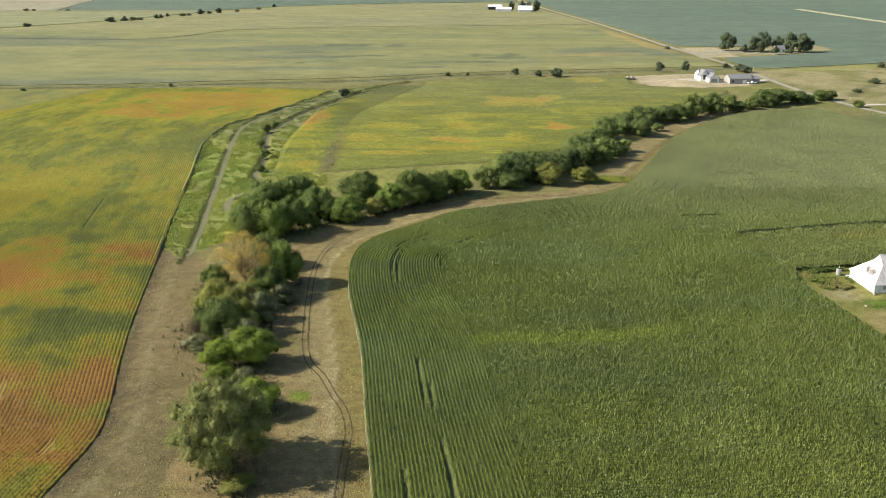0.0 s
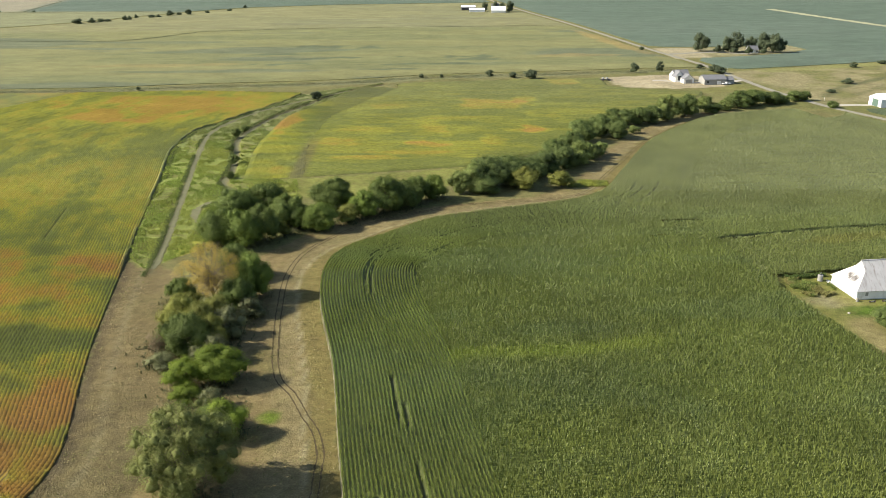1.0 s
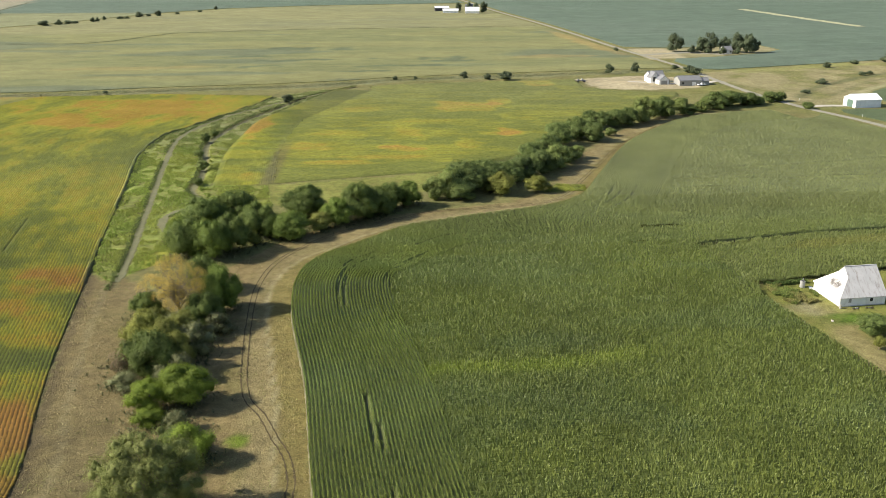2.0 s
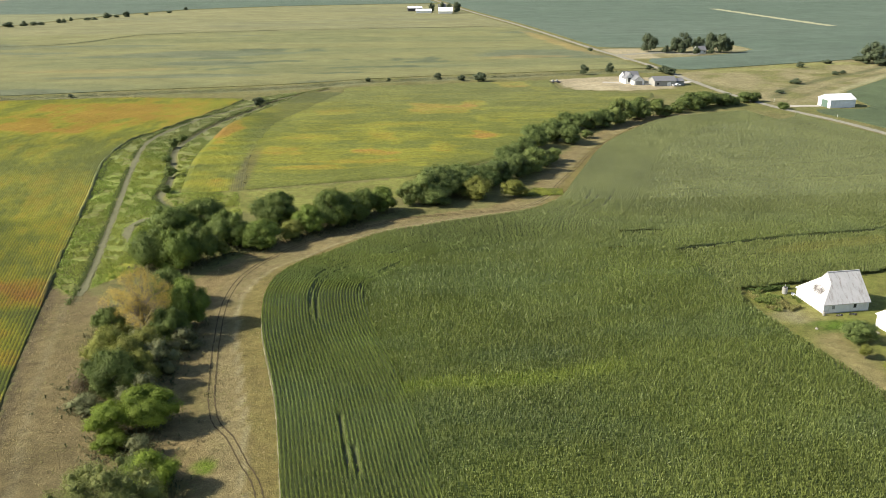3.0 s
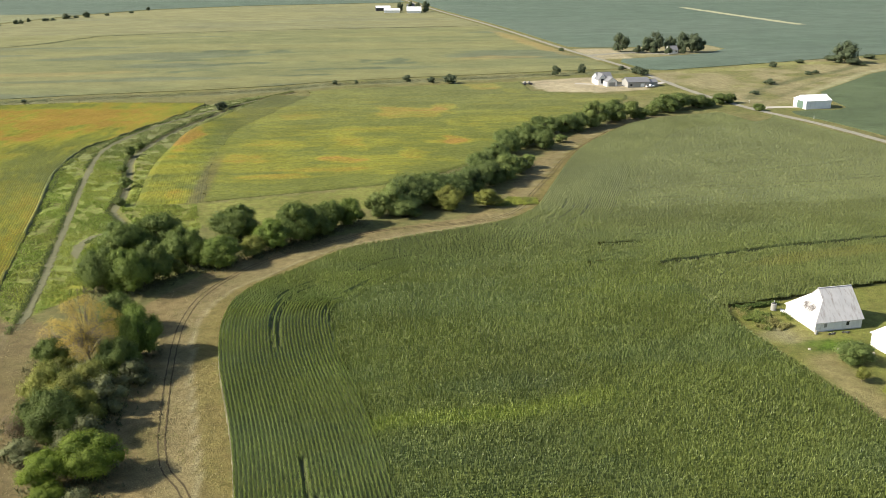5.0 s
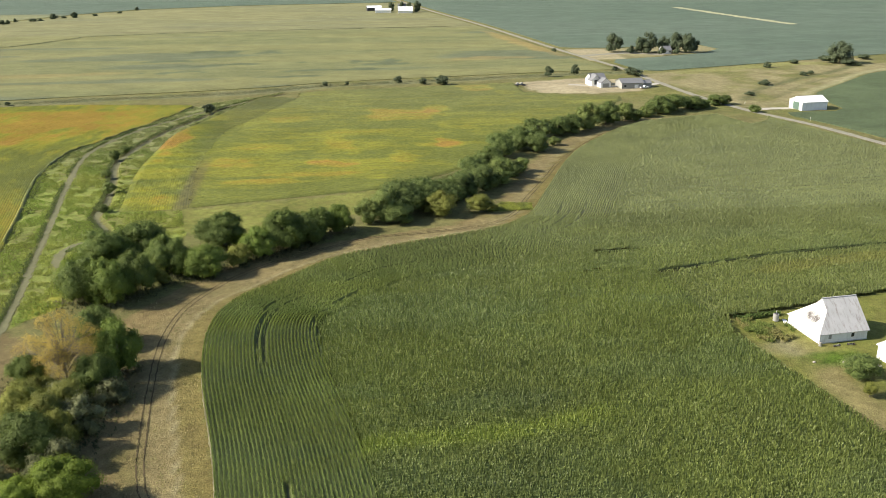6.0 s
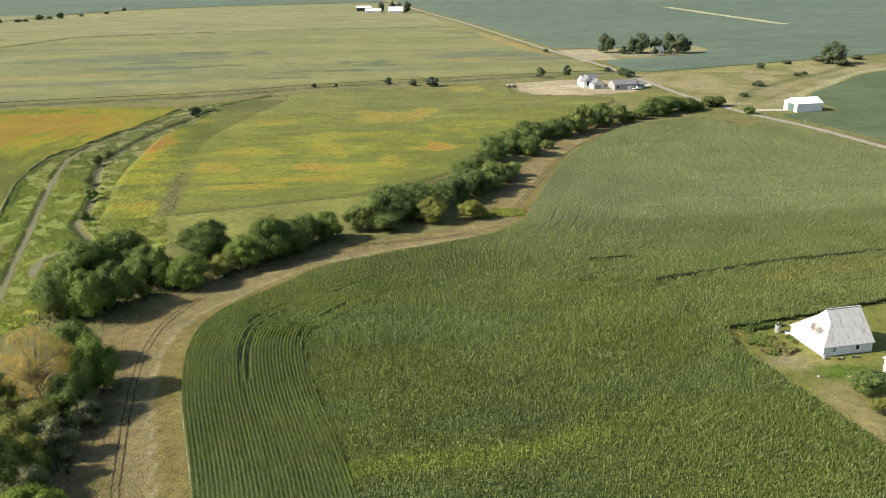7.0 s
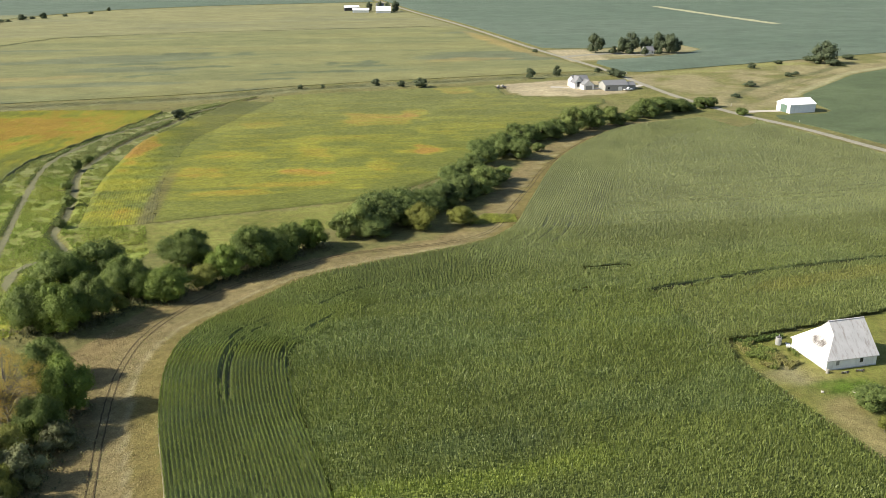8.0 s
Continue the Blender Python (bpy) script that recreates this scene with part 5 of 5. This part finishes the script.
def gable_house(name, label, category, m, length, depth, eave, ridge, wall, roof, over=0.35, openings=()):
    """Walls with gables, two roof slopes, and openings (wall, at, width, bottom, top, material, name); ridge along x."""
    ob = thing(name, m, label, category)
    h = depth / 2
    v = [(x, y, z) for x in (0, length) for y, z in ((0, -0.2), (depth, -0.2), (depth, eave), (h, ridge), (0, eave))]
    part("wall", poly_mesh("wall", v, [(0, 1, 2, 3, 4), (9, 8, 7, 6, 5), (0, 4, 9, 5), (1, 6, 7, 2), (0, 5, 6, 1), (4, 3, 8, 9), (3, 2, 7, 8)], MAT[wall]), ob)
    s = (ridge - eave) / h
    for y0, name2 in ((-over, "roof"), (depth + over, "roof")):
        e = eave - s * over + 0.14
        part(name2, slab_mesh("roof", [(-over, y0, e), (length + over, y0, e), (length + over, h, ridge + 0.14), (-over, h, ridge + 0.14)], 0.12, MAT[roof]), ob)
    part("ridge_cap", box_mesh("ridge_cap", -over, length + over, h - 0.12, h + 0.12, ridge + 0.05, ridge + 0.19, MAT[roof], 0.02), ob)
    for side, at, wide, z0, z1, mat, pname in openings:
        if side == "front":
            me = box_mesh(pname, at, at + wide, -0.05, 0.05, z0, z1, MAT[mat], 0.01)
        elif side == "west":
            me = box_mesh(pname, -0.05, 0.05, at, at + wide, z0, z1, MAT[mat], 0.01)
        else:
            me = box_mesh(pname, length - 0.05, length + 0.05, at, at + wide, z0, z1, MAT[mat], 0.01)
        part(pname, me, ob)
    return ob


def barn():
    """The white barn: gabled at the east, a lean-to hip at the west."""
    L, D, E, R, a, zk = 12.0, 11.6, 2.5, 8.2, 3.75, 6.05
    ob = thing("barn", pose(108.5, 205.2, 0, 0, 0, 5.5), "old white barn with a weathered, rust-stained tin roof", "barn")
    h = D / 2
    yk = h * (R - zk) / (R - E)
    v = [(0, 0, -0.2), (L, 0, -0.2), (L, D, -0.2), (0, D, -0.2), (0, 0, E), (L, 0, E), (L, D, E), (0, D, E), (L, h, R)]
    part("wall", poly_mesh("wall", v, [(0, 1, 5, 4), (1, 2, 6, 8, 5), (2, 3, 7, 6), (3, 0, 4, 7), (0, 3, 2, 1)], MAT["white_boards"]), ob)
    o, up = 0.3, 0.06
    s = (R - E) / h
    ye, ze = -o, E - s * o + up
    part("gable", poly_mesh("gable", [(a, h, R), (a, h - yk, zk), (a, h + yk, zk), (a + 0.1, h, R), (a + 0.1, h - yk, zk), (a + 0.1, h + yk, zk)],
                            [(0, 1, 2), (3, 5, 4), (0, 3, 4, 1), (1, 4, 5, 2), (2, 5, 3, 0)], MAT["white_boards"]), ob)
    part("roof", slab_mesh("roof", [(a - 0.15, h, R + up), (L + o, h, R + up), (L + o, ye, ze), (-o, ye, ze), (a - 0.15, h - yk, zk + up)], 0.1, MAT["tin_roof"]), ob, "streaked grey-white tin roof")
    part("roof", slab_mesh("roof", [(a - 0.15, h, R + up), (a - 0.15, h + yk, zk + up), (-o, D + o, ze), (L + o, D + o, ze), (L + o, h, R + up)], 0.1, MAT["tin_roof"]), ob)
    part("lean_to_roof", slab_mesh("lean_to_roof", [(a - 0.15, h - yk, zk + up + 0.01), (a - 0.15, h + yk, zk + up + 0.01), (-o, D + o, ze + 0.01), (-o, ye, ze + 0.01)], 0.09, MAT["barn_white_roof"]), ob, "white roof with a brown rust patch")
    part("ridge_cap", box_mesh("ridge_cap", a - 0.2, L + o, h - 0.15, h + 0.15, R + 0.02, R + 0.13, MAT["tin_roof"], 0.02), ob)
    for x in (2.2, 7.9):
        w = part("window", box_mesh("window", x, x + 0.75, -0.06, 0.05, 1.0, 1.95, MAT["dark_opening" if x > 5 else "grey_siding"], 0.01), ob)
        part("window_frame", box_mesh("window_frame", x - 0.08, x + 0.83, -0.04, 0.04, 0.92, 2.03, MAT["white_boards"], 0.01), w)
    part("foundation", box_mesh("foundation", -0.05, L + 0.05, -0.08, D + 0.05, -0.3, 0.22, MAT["steel"], 0.02), ob)
    return ob


def barn_roof_material():
    n = Nodes("barn_white_roof", 0.5, 0.35)
    co = n.tree.nodes.new("ShaderNodeTexCoord").outputs["Object"]
    near = []
    for cx, cy, r in ((1.6, 4.3, 1.9), (1.8, 6.6, 1.3)):
        d = n.tree.nodes.new("ShaderNodeVectorMath")
        d.operation = "DISTANCE"
        n.link(co, d.inputs[0])
        d.inputs[1].default_value = (cx, cy, 4.1)
        near.append(n.remap(d.outputs["Value"], 0.2, r * 1.25, 0.36, 0.0))
    f = n.noise(1.1, 8, 0.75, (0.7, 1.6, 1), True)
    add = n.tree.nodes.new("ShaderNodeMath")
    n.link(near[0], add.inputs[0]), n.link(near[1], add.inputs[1])
    add2 = n.tree.nodes.new("ShaderNodeMath")
    n.link(add.outputs[0], add2.inputs[0]), n.link(f, add2.inputs[1])
    n.color(n.mix(n.remap(add2.outputs[0], 0.54, 0.84), (0.62, 0.62, 0.61), (0.10, 0.088, 0.08)))
    return n.mat


MAT["barn_white_roof"] = barn_roof_material()
barn()
gable_house("shed", "small white farm shed with a pale metal roof", "shed", pose(117.2, 197.5, 0, 0, 0, -80), 9.0, 7.0, 3.0, 3.7, "white_metal", "white_metal",
            openings=[("front", 3.2, 2.4, 0, 2.4, "white_boards", "door")])
gable_house("machine_shed", "white metal machine shed with a green sliding door", "shed", pose(246.8, 466.3, 0, 0, 0, 7), 15.0, 11.0, 4.3, 6.6, "white_metal", "white_metal",
            openings=[("west", 2.6, 5.0, 0, 3.9, "green_door", "door")])
gable_house("ranch_house", "long low grey building with a grey shingle roof", "house", pose(177.5, 547.3, 0, 0, 0, 3.4), 13.8, 10.2, 3.2, 5.3, "grey_siding", "grey_roof",
            openings=[("front", 1.5, 1.2, 0.9, 2.1, "dark_opening", "window"), ("front", 8.0, 2.4, 0, 2.2, "white_boards", "door")])
gable_house("annex", "low grey annex beside the long grey building", "house", pose(191.5, 549.5, 0, 0, 0, 3.4), 5.2, 7.5, 2.6, 4.0, "grey_siding", "grey_roof")
gable_house("house", "white farmhouse with grey gabled roofs", "house", pose(163, 560.5, 0, 0, 0, 8), 9.5, 9.5, 3.5, 6.6, "white_boards", "grey_roof",
            openings=[("front", 2.0, 1.2, 1.0, 2.4, "dark_opening", "window"), ("front", 5.5, 1.2, 1.0, 2.4, "dark_opening", "window")])
gable_house("house_wing", "white gabled wing of the farmhouse with tall windows", "house", pose(161.5, 564, 0, 0, 0, -82), 6.0, 5.5, 3.4, 6.8, "white_boards", "grey_roof",
            openings=[("east", 1.6, 2.0, 1.0, 3.8, "dark_opening", "window")])
gable_house("garage", "white garage with a grey gabled roof and wide door", "garage", pose(165.4, 558.6, 0, 0, 0, -82), 6.2, 6.5, 2.9, 5.4, "white_boards", "grey_roof",
            openings=[("east", 1.2, 4.0, 0, 2.4, "grey_siding", "garage_door")])
# closed dark walls stand for the shaded inside of the open front
gable_house("open_shed", "open-fronted farm shed with a white roof", "shed", pose(57.5, 1150, 0, 0, 0, 3), 17.5, 11, 4.6, 6.6, "dark_paint_and_shade", "white_metal")
gable_house("long_shed", "long white livestock shed on the far farm", "shed", pose(65.3, 1121.5, 0, 0, 0, -4), 19, 10, 3.6, 5.4, "white_metal", "white_metal")
gable_house("far_barn", "white gabled barn on the far farm", "barn", pose(91.9, 1112, 0, 0, 0, -5), 17, 11, 3.6, 8.0, "white_boards", "white_metal")
gable_house("farmhouse", "white two-storey farmhouse beside the far trees", "house", pose(94, 1131, 0, 0, 0, 0), 9, 8, 6, 10, "white_boards", "grey_roof")
gable_house("grove_house", "pale blue-white house under the grove trees", "house", pose(262, 703.5, 0, 0, 0, 6), 7.4, 7, 2.9, 5.6, "white_boards", "grey_roof",
            openings=[("front", 1.5, 1.2, 1.0, 2.2, "dark_opening", "window"), ("front", 5.5, 1.2, 1.0, 2.2, "dark_opening", "window")])

# ---- farmyard and roadside things ----


def drum(name, radius, z0, z1, material, sides=16, top=1.0, cap=True, axis="z"):
    """A turned form: cylinder or cone frustum with slightly rounded rims."""
    bm = bmesh.new()
    r = 0.06 * radius
    rings = [(radius - r, z0), (radius, z0 + r), (radius * top, z1 - r), (radius * top - r, z1)]
    loops = []
    for rad, z in rings:
        loops.append([bm.verts.new((rad * math.cos(a), rad * math.sin(a), z)) for a in np.linspace(0, 2 * np.pi, sides, endpoint=False)])
    for a, b in zip(loops, loops[1:]):
        for i in range(sides):
            bm.faces.new((a[i], a[(i + 1) % sides], b[(i + 1) % sides], b[i]))
    if cap:
        bm.faces.new(loops[0][::-1])
        bm.faces.new(loops[-1])
    if axis == "y":
        bmesh.ops.rotate(bm, verts=bm.verts, cent=(0, 0, 0), matrix=Matrix.Rotation(radians(90), 3, "X"))
    me = bpy.data.meshes.new(name)
    bm.to_mesh(me)
    bm.free()
    me.materials.append(MAT[material])
    return me


def water_tank(x, y):
    ob = thing("water_tank", pose(x, y, 0), "pale upright water tank beside the old barn", "tank")
    part("tank_body", drum("tank_body", 0.66, 0.0, 1.7, "grey_siding"), ob)
    part("lid", drum("lid", 0.45, 1.7, 1.95, "dark_paint_and_shade", 12, 0.5), ob, "dark domed lid")
    part("vent_pipe", drum("vent_pipe", 0.06, 1.9, 2.5, "steel", 8), ob)


def plank_pile(x, y, turn):
    ob = thing("plank_pile", pose(x, y, 0, 0, 0, turn), "pile of white weathered boards in the grass", "lumber")
    for k in range(5):
        part("plank", box_mesh("plank", -1.2 + 0.1 * k, 1.2 + 0.07 * k, -0.5 + 0.2 * k, -0.32 + 0.2 * k, 0.03 + 0.05 * (k % 2), 0.13 + 0.05 * (k % 2), MAT["white_boards"], 0.01), ob)


def barrel(x, y, label):
    ob = thing("barrel", pose(x, y, 0), label, "barrel")
    part("barrel_body", drum("barrel_body", 0.34, 0.0, 0.85, "water_tank", 14), ob)
    part("rim", drum("rim", 0.36, 0.42, 0.48, "water_tank", 14), ob)


def boulder(x, y, size, seed):
    """A pale field stone, lumpy."""
    rng = np.random.default_rng(seed)
    lon, lat = np.meshgrid(np.linspace(0, 2 * np.pi, 11), np.linspace(-1.5, 1.5, 7), indexing="ij")
    b = np.stack([np.cos(lat) * np.cos(lon), np.cos(lat) * np.sin(lon), 0.7 * np.sin(lat)], -1)
    k = 1 + 0.35 * (rng.random((11, 7, 1)) - 0.5)
    k[-1] = k[0]
    v = (b * k * size).reshape(-1, 3) + (0, 0, 0.35 * size)
    ob = new("boulder", mesh_np("boulder", v, grid_faces(11, 7), MAT["concrete"], None, False))
    ob.matrix_basis = pose(x, y, 0)
    tagged(ob, "pale field stone lying in the farmyard grass", "stone", "farmyard stones")


def wheel(parent, name, x, y, r, wide):
    w = part(name, drum("tyre", r, -wide / 2, wide / 2, "dark_paint_and_shade", 16, 1.0, True, "y"), parent, "black rubber wheel", pose(x, y, r))
    part("rim", drum("rim", r * 0.5, -wide / 2 - 0.02, wide / 2 + 0.02, "rust", 12, 1.0, True, "y"), w)


def hay_rake(x, y, turn):
    """Old drawn implement standing against the barn."""
    ob = thing("farm_implement", pose(x, y, 0, 0, 0, turn) @ Matrix.Diagonal((0.62, 0.62, 0.62, 1)), "rusty old farm implement standing along the barn wall", "implement")
    part("beam", box_mesh("beam", -1.3, 1.3, -0.08, 0.08, 0.55, 0.7, MAT["dark_paint_and_shade"], 0.02), ob)
    part("drawbar", box_mesh("drawbar", -0.08, 0.08, -1.3, 0.0, 0.45, 0.57, MAT["dark_paint_and_shade"], 0.02), ob)
    for wx in (-1.1, 1.1):
        wheel(ob, "wheel", wx, 0, 0.42, 0.2)
    for k in range(6):
        part("tine", box_mesh("tine", -1.0 + 0.4 * k, -0.95 + 0.4 * k, 0.05, 0.5, 0.1, 0.6, MAT["steel"], 0.01), ob)


def pickup(x, y, turn):
    ob = thing("pickup_truck", pose(x, y, 0, 0, 0, turn), "white pickup truck parked by the grey building", "truck")
    part("body", box_mesh("body", -2.6, 2.6, -0.95, 0.95, 0.5, 1.1, MAT["white_metal"], 0.12), ob)
    part("cab", poly_mesh("cab", [(x2, y2, z2) for z2, a, b in ((1.1, -0.4, 1.4), (1.75, -0.2, 0.8)) for x2 in (a, b) for y2 in (-0.85, 0.85)],
                          [(0, 2, 3, 1), (4, 5, 7, 6), (0, 1, 5, 4), (2, 6, 7, 3), (0, 4, 6, 2), (1, 3, 7, 5)], MAT["white_metal"]), ob)
    part("windscreen", poly_mesh("windscreen", [(1.41, -0.75, 1.14), (1.41, 0.75, 1.14), (0.86, 0.75, 1.7), (0.86, -0.75, 1.7)], [(0, 1, 2, 3)], MAT["dark_opening"]), ob)
    part("side_window", box_mesh("side_window", -0.1, 0.8, -0.86, 0.86, 1.2, 1.6, MAT["dark_opening"], 0.02), ob)
    part("bed_floor", box_mesh("bed_floor", -2.5, -0.6, -0.8, 0.8, 1.0, 1.12, MAT["dark_paint_and_shade"], 0.01), ob)
    for wx in (-1.6, 1.7):
        for wy in (-0.88, 0.88):
            wheel(ob, "wheel", wx, wy, 0.38, 0.26)


def wagon(x, y, turn):
    ob = thing("farm_wagon", pose(x, y, 0, 0, 0, turn), "dark flat farm wagon with a pale covered load", "wagon")
    part("bed", box_mesh("bed", -3.2, 3.2, -1.2, 1.2, 0.8, 1.0, MAT["dark_paint_and_shade"], 0.03), ob)
    for lx in (-1.8, 0.9):
        part("load", drum("load", 0.6, -0.7, 0.7, "grey_siding", 16, 1.0, True, "y"), ob, "pale wrapped round bale", pose(lx, 0, 1.6))
    part("drawbar", box_mesh("drawbar", 3.2, 5.0, -0.07, 0.07, 0.6, 0.74, MAT["dark_paint_and_shade"], 0.02), ob)
    for wx in (-2.2, 2.2):
        for wy in (-1.15, 1.15):
            wheel(ob, "wheel", wx, wy, 0.45, 0.3)


def post(x, y, h, label):
    ob = thing("marker_post", pose(x, y, 0), label, "post", "roadside posts")
    part("shaft", drum("shaft", 0.06, -0.2, h, "white_boards", 8, 0.85), ob)
    part("cap", drum("cap", 0.12, h, h + 0.12, "steel", 8, 0.6), ob)


water_tank(105.2, 218.4)
plank_pile(107.0, 217.2, 70)
# a barrel form added in place of the white pile at this corner
barrel(108.3, 204.3, "barrel standing in for a white pile at the barn corner")
hay_rake(111.8, 203.6, 8)
hay_rake(115.3, 203.9, -4)
boulder(102.8, 197.0, 0.34, 1)
boulder(109.0, 195.8, 0.42, 2)
boulder(109.5, 195.2, 0.32, 3)
boulder(114.6, 194.0, 0.5, 4)
boulder(115.4, 193.4, 0.4, 5)
pickup(191.0, 546.6, 8)
wagon(120.0, 565.5, 12)
for px0, py0 in ((238.0, 442.0), (226.5, 489.0), (203.0, 606.0), (213.0, 610.0)):
    post(px0, py0, 1.6, "short pale marker post on the road verge")
x, y = scatter([(97.2, 208), (95.4, 214), (96, 219.5), (104.5, 219.5), (107, 214), (105, 209), (101, 206.5)], 2600, 41)
x, y = x[cloud(x, y, 3) > 0.4], y[cloud(x, y, 3) > 0.4]
tufts("barnyard_weeds", x, y, 4, 0.4, 0.16, 0.55, blend(np.tile((0.225, 0.215, 0.075), (len(x), 1)), ramp(cloud(x, y, 4), 0.42, 0.58), (0.145, 0.185, 0.045)), "tall golden weeds growing beside the barn", 42)
x, y = scatter([(97, 219.2), (108, 221.2), (108, 222.3), (96, 220.5)], 500, 43)
tufts("barnyard_weeds", x, y, 5, 0.45, 0.2, 0.7, np.tile((0.085, 0.125, 0.03), (len(x), 1)), "green weeds along the edge of the short corn", 44)
